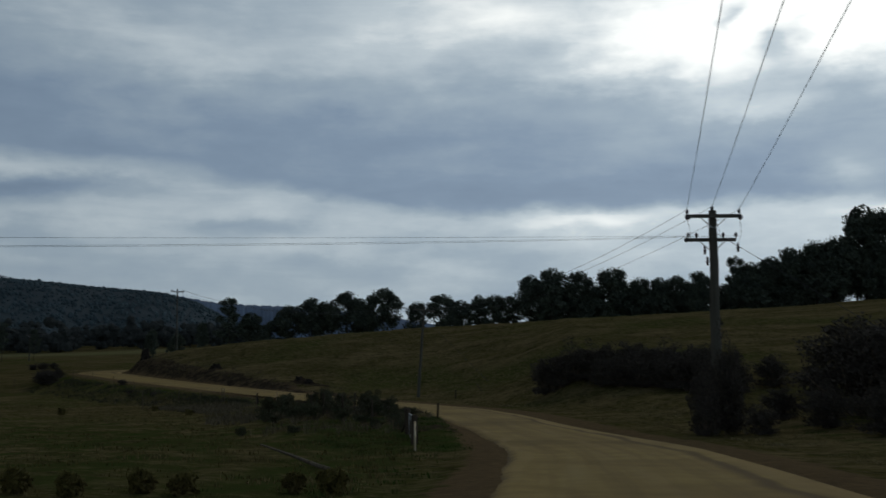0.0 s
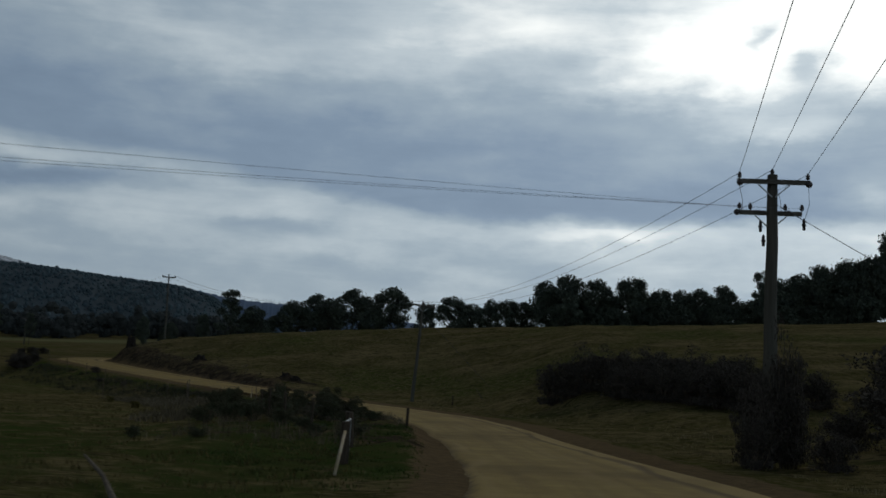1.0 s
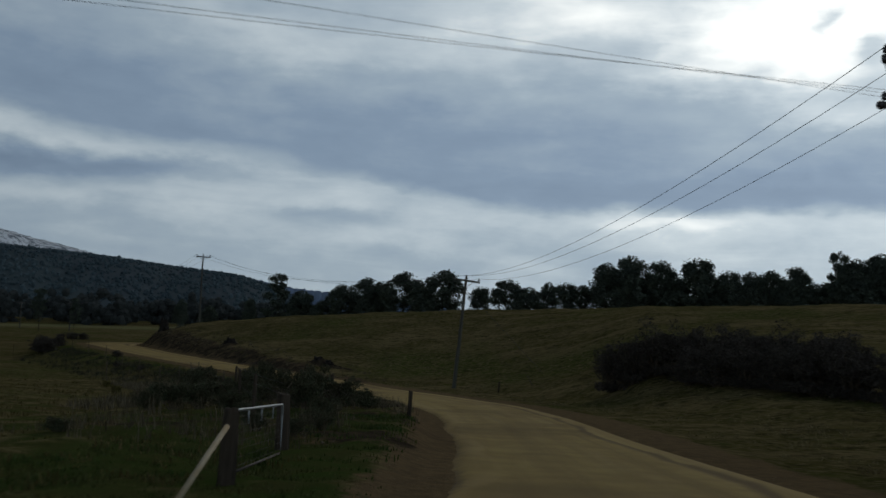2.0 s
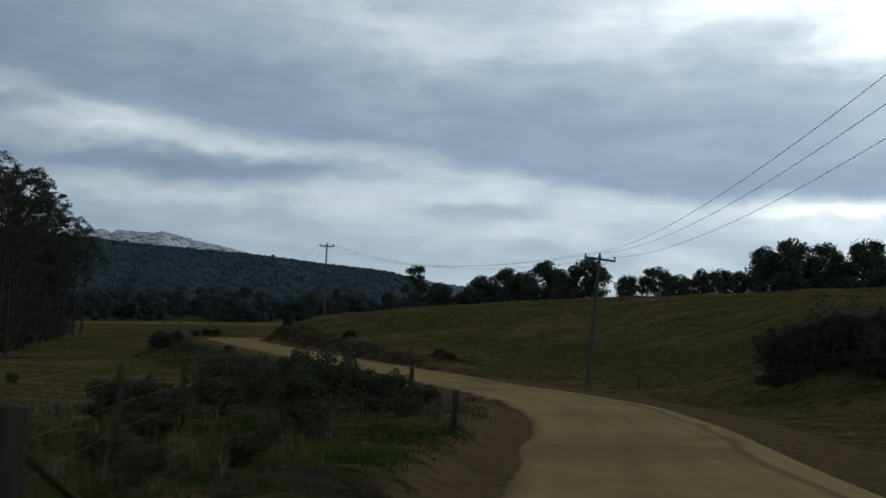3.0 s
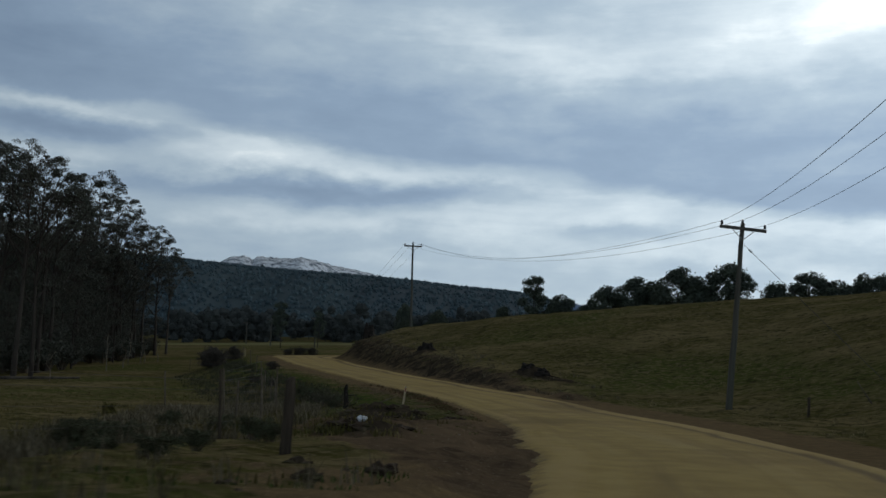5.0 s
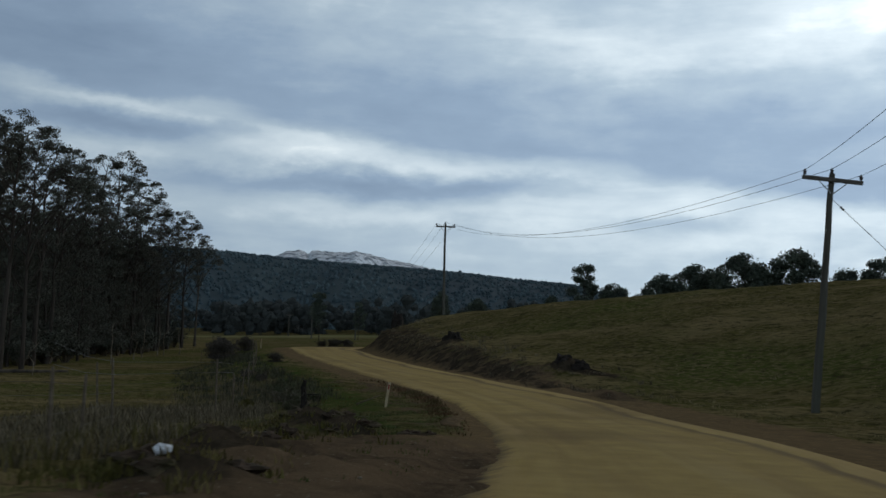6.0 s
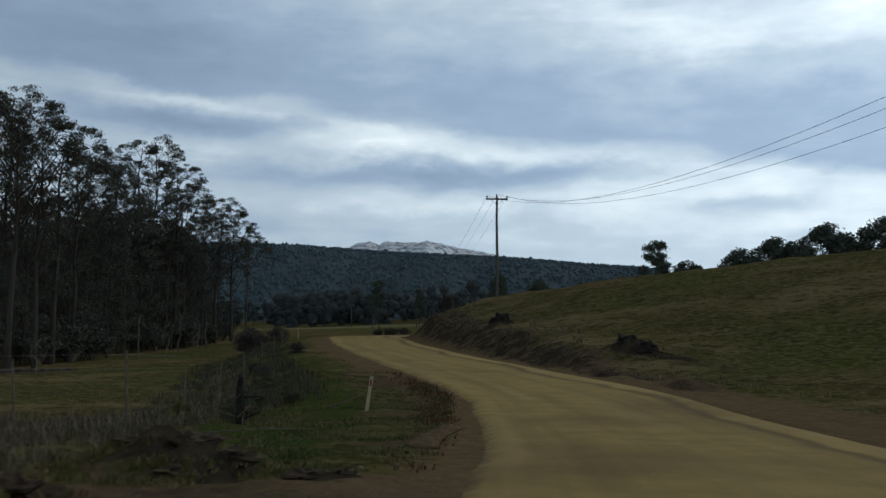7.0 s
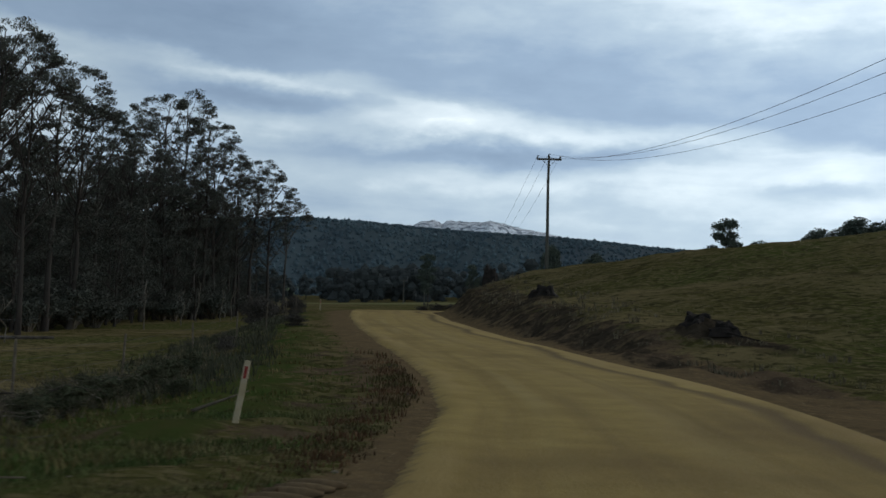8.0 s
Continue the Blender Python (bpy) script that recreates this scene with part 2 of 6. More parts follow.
def snow_material():
    m = material("snowy_range", (0.82, 0.84, 0.88), 0.9, (0.70, 0.74, 0.80), 0.004, 8)
    nt = m.node_tree
    b = nt.nodes["Principled BSDF"]
    N, L = nt.nodes.new, nt.links.new
    tc = N("ShaderNodeTexCoord")
    mp = N("ShaderNodeMapping")
    mp.inputs["Scale"].default_value = (1, 1, 0.3)
    L(tc.outputs["Object"], mp.inputs[0])
    n = N("ShaderNodeTexNoise")
    n.inputs["Scale"].default_value, n.inputs["Detail"].default_value, n.inputs["Roughness"].default_value = 0.04, 8, 0.75
    L(mp.outputs[0], n.inputs["Vector"])
    r = N("ShaderNodeMapRange")
    L(n.outputs["Fac"], r.inputs[0])
    r.inputs[1].default_value, r.inputs[2].default_value = 0.46, 0.57
    mx = N("ShaderNodeMix")
    mx.data_type = "RGBA"
    L(r.outputs[0], mx.inputs[0])
    L(b.inputs["Base Color"].links[0].from_socket, mx.inputs[6])
    mx.inputs[7].default_value = (0.12, 0.15, 0.19, 1)
    L(mx.outputs[2], b.inputs["Base Color"])
    return m


M_SNOW = snow_material()


# ---------------------------------------------------------------- mesh helpers
def mesh_of(name, verts, faces, mats, smooth=False, face_mats=None):
    me = bpy.data.meshes.new(name)
    me.from_pydata([tuple(v) for v in np.asarray(verts, float)], [], [tuple(int(i) for i in f) for f in faces])
    for m in (mats if isinstance(mats, (list, tuple)) else [mats]):
        me.materials.append(m)
    if smooth:
        me.polygons.foreach_set("use_smooth", [True] * len(me.polygons))
    if face_mats is not None:
        me.polygons.foreach_set("material_index", list(face_mats))
    me.update()
    return me


def part(name, me, parent, label=""):
    """Links one mesh as a part of a thing."""
    ob = new(name, me)
    ob.parent = parent
    if label:
        tagged(ob, label)
    return ob


def empty(name, at, label, category, group="", rz=0.0, tilt=(0, 0)):
    ob = new(name)
    ob.empty_display_size = 0.2
    ob.matrix_world = pose(*at, tilt[0], tilt[1], rz)
    return tagged(ob, label, category, group)


def tube(points, radii, n=8, caps=True):
    """Vertices and faces of a tapered tube along a line."""
    pts = np.asarray(points, float)
    radii = np.broadcast_to(np.asarray(radii, float), (len(pts),))
    d = np.gradient(pts, axis=0)
    d /= np.linalg.norm(d, axis=1)[:, None] + 1e-9
    ref = np.array([0.0, 0.0, 1.0]) if abs(d[:, 2]).mean() < 0.9 else np.array([1.0, 0.0, 0.0])
    a = np.cross(d, ref)
    a /= np.linalg.norm(a, axis=1)[:, None] + 1e-9
    b = np.cross(d, a)
    ang = np.arange(n) * 2 * np.pi / n
    ring = np.cos(ang)[None, :, None] * a[:, None] + np.sin(ang)[None, :, None] * b[:, None]
    v = (pts[:, None] + radii[:, None, None] * ring).reshape(-1, 3)
    f = []
    for i in range(len(pts) - 1):
        for k in range(n):
            k2 = (k + 1) % n
            f.append((i * n + k, i * n + k2, (i + 1) * n + k2, (i + 1) * n + k))
    if caps:
        f.append(tuple(range(n))[::-1])
        f.append(tuple((len(pts) - 1) * n + k for k in range(n)))
    return v, f


def joined(pieces):
    """Several (vertices, faces) as one."""
    vs, fs, o = [], [], 0
    for v, f in pieces:
        vs.append(np.asarray(v, float))
        fs += [tuple(i + o for i in q) for q in f]
        o += len(v)
    return np.concatenate(vs), fs


def box(x0, x1, y0, y1, z0, z1, bevel=0.0):
    """A box with chamfered long edges."""
    bm = bmesh.new()
    bmesh.ops.create_cube(bm, size=1.0)
    for v in bm.verts:
        v.co = Vector((x0 + (v.co.x + 0.5) * (x1 - x0), y0 + (v.co.y + 0.5) * (y1 - y0), z0 + (v.co.z + 0.5) * (z1 - z0)))
    if bevel:
        bmesh.ops.bevel(bm, geom=bm.edges[:], offset=bevel, segments=1, affect="EDGES")
    bm.verts.index_update()
    out = (np.array([v.co[:] for v in bm.verts]), [tuple(v.index for v in f.verts) for f in bm.faces])
    bm.free()
    return out


def turned(profile, n=10, axis_at=(0, 0, 0)):
    """A turned solid: profile of (radius, height)."""
    v, f = [], []
    for r, z in profile:
        for k in range(n):
            a = 2 * math.pi * k / n
            v.append((axis_at[0] + r * math.cos(a), axis_at[1] + r * math.sin(a), axis_at[2] + z))
    for i in range(len(profile) - 1):
        for k in range(n):
            k2 = (k + 1) % n
            f.append((i * n + k, i * n + k2, (i + 1) * n + k2, (i + 1) * n + k))
    f.append(tuple(range(n))[::-1])
    f.append(tuple((len(profile) - 1) * n + k for k in range(n)))
    return np.array(v), f


# ---------------------------------------------------------------- the land
ROAD_LINE = [(8.3, -300), (8.6, -60), (8.7, 5), (8.7, 27), (8.2, 42), (6.2, 56), (4.3, 66), (1.4, 80), (-1.7, 90), (-5.8, 98.9), (-9.85, 105.8), (-14.45, 112.9), (-19.3, 119.8), (-25.4, 127), (-32.6, 135), (-41.5, 145), (-48.3, 153), (-54.3, 160.3), (-59.8, 167.5), (-63.2, 175.5), (-64.3, 185), (-62, 197), (-55, 210), (-48, 224), (-50, 245), (-70, 290), (-110, 350)]
ROAD_HALF = 3.0
ROAD_Y = [-300, -60, 8, 20, 36, 48, 56, 70, 83, 98, 110, 120, 130, 150, 166, 190, 220, 260, 350]
ROAD_Z = [7.0, 3.2, 1.42, 1.08, 0.56, 0.3, 0.13, 0.08, 0.0, -0.1, -0.08, 0.2, 0.62, 1.65, 2.55, 3.1, 3.5, 5.2, 9.0]


def catmull(points, step):
    p = np.asarray(points, float)
    p = np.vstack([2 * p[0] - p[1], p, 2 * p[-1] - p[-2]])
    out = []
    for i in range(1, len(p) - 2):
        n = max(2, int(np.linalg.norm(p[i + 1] - p[i]) / step))
        t = np.linspace(0, 1, n, endpoint=False)[:, None]
        a, b, c, d = p[i - 1], p[i], p[i + 1], p[i + 2]
        out.append(0.5 * (2 * b + (c - a) * t + (2 * a - 5 * b + 4 * c - d) * t**2 + (3 * b - a - 3 * c + d) * t**3))
    return np.vstack(out + [p[-2][None]])


LINE = catmull(ROAD_LINE, 1.0)
TANGENT = np.gradient(LINE, axis=0)
TANGENT /= np.linalg.norm(TANGENT, axis=1)[:, None]
RIGHT = np.stack([TANGENT[:, 1], -TANGENT[:, 0]], 1)
EDGE_R = LINE + ROAD_HALF * RIGHT


def soft_step(u):
    u = np.clip(u, 0, 1)
    return u * u * (3 - 2 * u)


def road_z(y):
    k = np.array([-4.0, -2.0, 0.0, 2.0, 4.0])
    return np.mean([np.interp(np.asarray(y) + o, ROAD_Y, ROAD_Z) for o in k], axis=0)


def half_left(y):
    """Width of the gravel left of the middle line."""
    return np.interp(y, [50, 62, 73, 82, 92, 100, 107, 115, 125], [3.1, 3.0, 3.2, 3.85, 4.4, 4.0, 3.4, 3.1, 3.2])


def half_right(y):
    """Width of the gravel right of the middle line."""
    return np.interp(y, [20, 42, 55, 75, 92, 102, 112, 120, 130], [2.8, 2.8, 2.2, 1.95, 2.0, 2.6, 3.0, 3.25, 3.1])


def shoulder_right(y):
    """How far the bare shoulder reaches beyond 3 m right of the middle line."""
    return np.interp(y, [20, 58, 85, 108, 126, 140], [0.7, 0.3, 0.7, 2.4, 2.5, 1.2])


def lumps(x, y, size, seed):
    """Irregular lumps of about that size, -1 to 1."""
    gx, gy = x / size + 17.3 * seed, y / size - 9.1 * seed
    ix, iy = np.floor(gx), np.floor(gy)
    fx, fy = soft_step(gx - ix), soft_step(gy - iy)

    def h(i, j):
        q = np.sin(i * 127.1 + j * 311.7 + seed * 74.7) * 43758.5453
        return 2 * (q - np.floor(q)) - 1

    a = h(ix, iy) * (1 - fx) + h(ix + 1, iy) * fx
    b = h(ix, iy + 1) * (1 - fx) + h(ix + 1, iy + 1) * fx
    return a * (1 - fy) + b * fy


def road_frame(x, y):
    """Signed distance from the middle of the road (right is positive), and the y of its nearest place."""
    x, y = np.ravel(x), np.ravel(y)
    lat, at = np.empty(len(x)), np.empty(len(x))
    for i in range(0, len(x), 4000):
        dx = x[i : i + 4000, None] - LINE[None, :, 0]
        dy = y[i : i + 4000, None] - LINE[None, :, 1]
        k = np.argmin(dx * dx + dy * dy, axis=1)
        r = np.arange(len(k))
        side = dx[r, k] * RIGHT[k, 0] + dy[r, k] * RIGHT[k, 1]
        lat[i : i + 4000] = np.sign(side) * np.hypot(dx[r, k], dy[r, k])
        at[i : i + 4000] = LINE[k, 1] + side * 0
    return lat, at


PADDOCK_Y = [-4000, 0, 30, 45, 60, 80, 100, 115, 130, 150, 166, 190, 230, 262, 330, 430, 800, 1500, 4500]
PADDOCK_Z = [6.0, 1.2, 0.75, 0.45, 0.25, 0.0, -0.4, -0.55, -0.35, 0.3, 0.9, 1.8, 4.0, 5.6, 8.0, 13.5, 20, 30, 40]
CREST_X = [-70, -64, -58, -55, -51.5, -34, -17, 3, 25, 39, 80, 160, 400, 4500]
CREST_Z = [2.9, 3.2, 4.3, 5.0, 5.95, 7.6, 8.6, 9.5, 10.3, 11.0, 14.0, 22.0, 40.0, 60.0]
FOOT = [i for i in range(len(LINE)) if 20 < LINE[i, 1] < 176]
FOOT_X, FOOT_Y = EDGE_R[FOOT, 0][::-1], EDGE_R[FOOT, 1][::-1]
o_ = np.argsort(FOOT_X)
FOOT_X, FOOT_Y = FOOT_X[o_], FOOT_Y[o_]


def waves(x, y, seed, size):
    """Gentle unevenness of the land, about -1 to 1."""
    r = np.random.RandomState(seed)
    out = 0
    for k in range(7):
        a, ph, s = r.uniform(0, 6.28), r.uniform(0, 6.28), size * r.uniform(0.5, 1.9)
        out = out + np.sin((x * np.cos(a) + y * np.sin(a)) * 6.28 / s + ph)
    return out / 4.0


def land(x, y):
    """Height of the ground, and the distances from the road."""
    x, y = np.ravel(np.asarray(x, float)), np.ravel(np.asarray(y, float))
    lat, at = road_frame(x, y)
    zr = road_z(at)
    paddock = np.interp(y, PADDOCK_Y, PADDOCK_Z) + 0.16 * waves(x, y, 5, 38) - 0.35 * soft_step((-x - 60) / 120)
    # the hill to the right of the road, with a cut bank at its foot
    crest = np.interp(x, CREST_X, CREST_Z)
    gap = np.interp(x, [-40, -22, -12, 12], [1.5, 2.0, 8.0, 9.0])
    foot_y = np.maximum(np.interp(x, FOOT_X, FOOT_Y), np.interp(x, [8, 30, 300], [66, 60, 20])) + gap
    foot_z = road_z(foot_y) + np.interp(x, [-30, -15, -6, 5, 14], [0.0, -0.15, -0.2, 0.1, 0.5])
    bank = np.interp(x, [-62, -56, -50, -30, -21, -14], [0.8, 1.9, 1.5, 1.1, 0.5, 0.0])
    u = (y - foot_y) / np.maximum(174 - foot_y, 8)
    hill = foot_z + bank + (crest - foot_z - bank) * soft_step(u) - np.clip(y - 176, 0, 200) * 0.016
    hill = np.where((x > 0) & (y < foot_y), np.maximum(foot_z, road_z(y) + 0.1), hill)
    hill = hill + 0.13 * waves(x, y, 9, 17) * soft_step(u * 3)
    right = soft_step((lat - 3) / 4)
    base = np.where(lat > 0, hill, paddock)
    # far beyond the crest the two sides flow together
    far = soft_step((y - 196) / 60)
    base = np.where((x < -30) & (lat > 0), base * (1 - far) + far * np.maximum(paddock, base - 1.5), base)
    reach = np.where(lat > 0, np.interp(x, [-40, -24, -14, 10], [2.3, 2.8, 8.0, 9.0]), 7.5)
    start = np.where(lat > 0, np.interp(x, [-40, -24, -14], [0.5, 0.9, 2.2]), 2.2)
    left = np.maximum(ROAD_HALF, half_left(at))
    w = soft_step((np.abs(lat) - np.where(lat < 0, left, ROAD_HALF) - start) / reach)
    z = zr + (base - zr) * w
    z = z - 0.10 * soft_step((np.abs(lat) - np.where(lat < 0, left, ROAD_HALF) - 0.2) / 1.6)
    # earth heaped along the left verge
    z = z + np.interp(y, [66, 86], [0.56, 0.26]) * np.exp(-(((y - 76) / 28.0) ** 4)) * np.where(lat < 0, soft_step((-lat - left - 0.2) / 1.1) * (1 - soft_step((-lat - 8.5) / 6)), 0)
    return z, lat, at


def land_z(x, y):
    return float(land([x], [y])[0][0])


def spaced(lo, hi, near, far):
    """Coordinates 0.3 m apart in the near stretch, 0.75 m from lo to hi, and widening beyond."""
    mid = np.concatenate([np.arange(lo, near[0], 0.75), np.arange(near[0], near[1], 0.3), np.arange(near[1], hi, 0.75)])
    out, s, v = [], 0.75, mid[-1]
    while v < far:
        s *= 1.16
        v += s
        out.append(v)
    back, s, v = [], 0.75, mid[0]
    while v > -far:
        s *= 1.16
        v -= s
        back.append(v)
    return np.array(back[::-1] + mid.tolist() + out)


def ground_material():
    m = bpy.data.materials.new("paddock_ground")
    m.use_nodes = True
    nt = m.node_tree
    b = nt.nodes["Principled BSDF"]
    N, L = nt.nodes.new, nt.links.new
    b.inputs["Roughness"].default_value = 0.95
    b.inputs["Specular IOR Level"].default_value = 0.0
    tc = N("ShaderNodeTexCoord").outputs["Object"]

    def tex(sc, det, rough=0.55, stretch=None):
        n = N("ShaderNodeTexNoise")
        n.inputs["Scale"].default_value, n.inputs["Detail"].default_value, n.inputs["Roughness"].default_value = sc, det, rough
        if stretch:
            mp = N("ShaderNodeMapping")
            mp.inputs["Scale"].default_value = stretch
            L(tc, mp.inputs[0])
            L(mp.outputs[0], n.inputs["Vector"])
        else:
            L(tc, n.inputs["Vector"])
        return n.outputs["Fac"]

    def rng(v, lo, hi, a=0.0, c=1.0):
        n = N("ShaderNodeMapRange")
        L(v, n.inputs[0])
        for i, k in enumerate((lo, hi, a, c)):
            n.inputs[i + 1].default_value = k
        return n.outputs[0]

    def mixed(fac, a, c):
        n = N("ShaderNodeMix")
        n.data_type = "RGBA"
        L(fac, n.inputs[0])
        for i, v in ((6, a), (7, c)):
            if isinstance(v, tuple):
                n.inputs[i].default_value = (*v, 1)
            else:
                L(v, n.inputs[i])
        return n.outputs[2]

    def add(a, c):
        n = N("ShaderNodeMath")
        n.operation, n.use_clamp = "ADD", False
        L(a, n.inputs[0])
        L(c, n.inputs[1])
        return n.outputs[0]

    grass = mixed(rng(tex(0.9, 6, 0.65), 0.38, 0.62), (0.094, 0.081, 0.030), (0.057, 0.052, 0.018))
    grass = mixed(rng(tex(0.14, 4, 0.6, (1, 2.2, 1)), 0.46, 0.60), grass, (0.158, 0.124, 0.060))
    grass = mixed(rng(tex(0.05, 3), 0.48, 0.62), grass, (0.062, 0.071, 0.020))
    grass = mixed(rng(tex(2.6, 6, 0.7, (1, 1.8, 1)), 0.48, 0.60, 0.0, 0.8), grass, (0.172, 0.139, 0.071))
    grass = mixed(rng(tex(1.7, 6, 0.7, (1, 1.5, 1)), 0.52, 0.60, 0.0, 0.85), grass, (0.040, 0.037, 0.017))
    grass = mixed(rng(tex(0.42, 5, 0.65, (1, 2.0, 1)), 0.55, 0.66, 0.0, 0.55), grass, (0.056, 0.046, 0.023))
    att = N("ShaderNodeAttribute")
    att.attribute_name = "lush"
    lush = mixed(rng(tex(1.4, 5), 0.38, 0.62), (0.044, 0.067, 0.017), (0.060, 0.064, 0.022))
    col = mixed(rng(add(att.outputs["Fac"], rng(tex(0.7, 5), 0.3, 0.7, -0.45, 0.45)), 0.35, 0.7), grass, lush)
    dirt = mixed(rng(tex(2.2, 6, 0.65), 0.38, 0.62), (0.118, 0.084, 0.052), (0.068, 0.049, 0.033))
    dirt = mixed(rng(tex(0.35, 3), 0.45, 0.65), dirt, (0.134, 0.094, 0.058))
    dirt = mixed(rng(tex(14, 3), 0.62, 0.70, 0, 0.7), dirt, (0.20, 0.17, 0.12))
    gravel = mixed(rng(tex(3.0, 6, 0.65), 0.38, 0.62), (0.165, 0.116, 0.062), (0.115, 0.083, 0.048))
    gravel = mixed(rng(tex(18, 3), 0.60, 0.70, 0, 0.7), gravel, (0.24, 0.19, 0.12))
    att3 = N("ShaderNodeAttribute")
    att3.attribute_name = "soil"
    dirt = mixed(rng(add(att3.outputs["Fac"], rng(tex(0.9, 6, 0.7), 0.3, 0.7, -0.4, 0.4)), 0.35, 0.65), gravel, dirt)
    att2 = N("ShaderNodeAttribute")
    att2.attribute_name = "dirt"
    col = mixed(rng(add(att2.outputs["Fac"], rng(tex(1.1, 6, 0.7), 0.3, 0.7, -0.4, 0.4)), 0.40, 0.62), col, dirt)
    att5 = N("ShaderNodeAttribute")
    att5.attribute_name = "pale"
    col = mixed(att5.outputs["Fac"], col, (0.205, 0.205, 0.105))
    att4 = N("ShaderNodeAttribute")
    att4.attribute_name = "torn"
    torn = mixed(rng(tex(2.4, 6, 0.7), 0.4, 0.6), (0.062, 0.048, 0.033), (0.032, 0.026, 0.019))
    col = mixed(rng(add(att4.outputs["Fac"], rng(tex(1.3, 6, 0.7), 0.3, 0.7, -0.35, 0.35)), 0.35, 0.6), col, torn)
    L(col, b.inputs["Base Color"])
    bn = N("ShaderNodeBump")
    bn.inputs["Strength"].default_value, bn.inputs["Distance"].default_value = 0.9, 0.12
    L(add(tex(2.6, 8, 0.7), rng(tex(0.6, 4), 0, 1, 0, 1.2)), bn.inputs["Height"])
    L(bn.outputs[0], b.inputs["Normal"])
    return m


SODS = [(-13.9, 98.6, 0.7, 0.36), (-13.1, 98.3, 0.55, 0.34), (-14.8, 99.0, 0.6, 0.32), (-11.6, 98.3, 0.5, 0.10), (-10.5, 90.8, 0.8, 0.36), (-11.2, 91.6, 0.7, 0.36), (-12.7, 95.1, 0.6, 0.22), (-12.0, 93.4, 0.55, 0.22), (-15.9, 100.3, 0.7, 0.28), (-9.6, 88.4, 0.6, 0.26), (-8.8, 88.2, 0.6, 0.30)]


def sod_rise(x, y):
    """Height of the heaped sods over the land."""
    return sum(0.8 * mh * np.exp(-(((x - mx) ** 2 + (y - my) ** 2) / (mw * mw))) for mx, my, mw, mh in SODS)


def build_ground():
    xs, ys = spaced(-72, 32, (-34, 5), 4400), spaced(6, 184, (46, 144), 4400)
    gx, gy = np.meshgrid(xs, ys)
    z, lat, at = land(gx, gy)
    x, y = gx.ravel(), gy.ravel()
    r = np.random.RandomState(4)
    near = (np.abs(lat) < 30) & (y > 0) & (y < 190)
    edge = np.where(lat < 0, half_left(at), half_right(at))
    out = np.where(lat < 0, -lat - half_left(at), lat - ROAD_HALF)
    bumps = 0.045 * lumps(x, y, 1.7, 1) + 0.03 * lumps(x, y, 0.7, 2) + r.uniform(-0.02, 0.02, len(z))
    z = z + np.where(near, bumps * soft_step((out - 0.7) / 1.2), 0)
    verge = np.where((lat < 0) & (y > 44) & (y < 132), soft_step((out - 0.6) / 0.9) * (1 - soft_step((out - 6.5) / 3.0)), 0)
    z = z + verge * (0.075 * lumps(x, y, 1.15, 3) + 0.05 * lumps(x, y, 0.62, 4))
    # rough turned earth of the lay-by and of the cut bank
    pad = np.exp(-(((y - 88.5) / 10.5) ** 4)) * np.where(lat < -2.6, 1.0, 0) * soft_step((np.interp(y, [80, 86, 91], [6.0, 8.8, 10.5]) + lat) / 1.6)
    pad2 = 0.35 * np.exp(-(((y - 62) / 6.0) ** 4)) * np.where((lat < -2.6) & (lat > -5.0), 1.0, 0)
    cut = soft_step((y - 118) / 8) * soft_step((182 - y) / 6) * np.where((lat > 2.4), 1 - soft_step((lat - 5.2 - 1.2 * waves(x, y, 3, 9)) / 2.0), 0)
    z = z + pad * soft_step((-lat - 3.4) / 1.0) * (0.09 * waves(x, y, 21, 2.4) + 0.10 * lumps(x, y, 0.9, 5) + r.uniform(-0.04, 0.05, len(z))) + cut * soft_step((lat - 3.4) / 0.8) * (0.16 * waves(x, y, 22, 3.0) + 0.14 * lumps(x, y, 1.3, 6) + r.uniform(-0.06, 0.06, len(z)))
    slope = np.where((lat > 4) & (y > 60) & (y < 190) & (x > -72) & (x < 32), soft_step((lat - 5) / 4), 0)
    z = z + slope * (0.13 * lumps(x, y, 2.6, 8) + 0.08 * lumps(x, y * 1.6, 1.3, 9))
    # torn-up earth where stumps were pushed out of the bank
    torn = 0 * z
    for mx, my, ma, mb, mh in ((-22.9, 135.4, 1.5, 0.8, 0.34), (-21.2, 134.6, 2.2, 0.6, 0.12), (-37.5, 150.8, 1.2, 0.9, 0.5)):
        u, w = (x - mx) * 0.79 + (my - y) * 0.61, (x - mx) * 0.61 + (y - my) * 0.79
        g = np.exp(-((u / ma) ** 2) - (w / mb) ** 2)
        z = z + g * (mh + r.uniform(-0.28, 0.28, len(z)) * (mh > 0.2))
        torn = np.maximum(torn, 1.5 * g)
    z = z + sod_rise(x, y)
    for mx, my, mw, mh in SODS:
        g = np.exp(-(((x - mx) ** 2 + (y - my) ** 2) / (mw * mw)))
        z = z + g * (0.16 * lumps(x, y, 0.75, 7) + 0.05 * r.uniform(-1, 1, len(z)))
        torn = np.maximum(torn, 1.7 * g)
    raw = soft_step((y - 122) / 10) * soft_step((183 - y) / 5) * np.where(lat > 0, soft_step((lat - 3.4) / 0.7) * (1 - soft_step((lat - np.interp(y, [125, 140, 155, 172], [4.6, 5.6, 6.6, 7.0]) - 1.0 * lumps(x, y, 4.0, 11)) / 1.3)), 0)
    torn = np.minimum(np.maximum(torn, 0.54 * raw), 1.0)
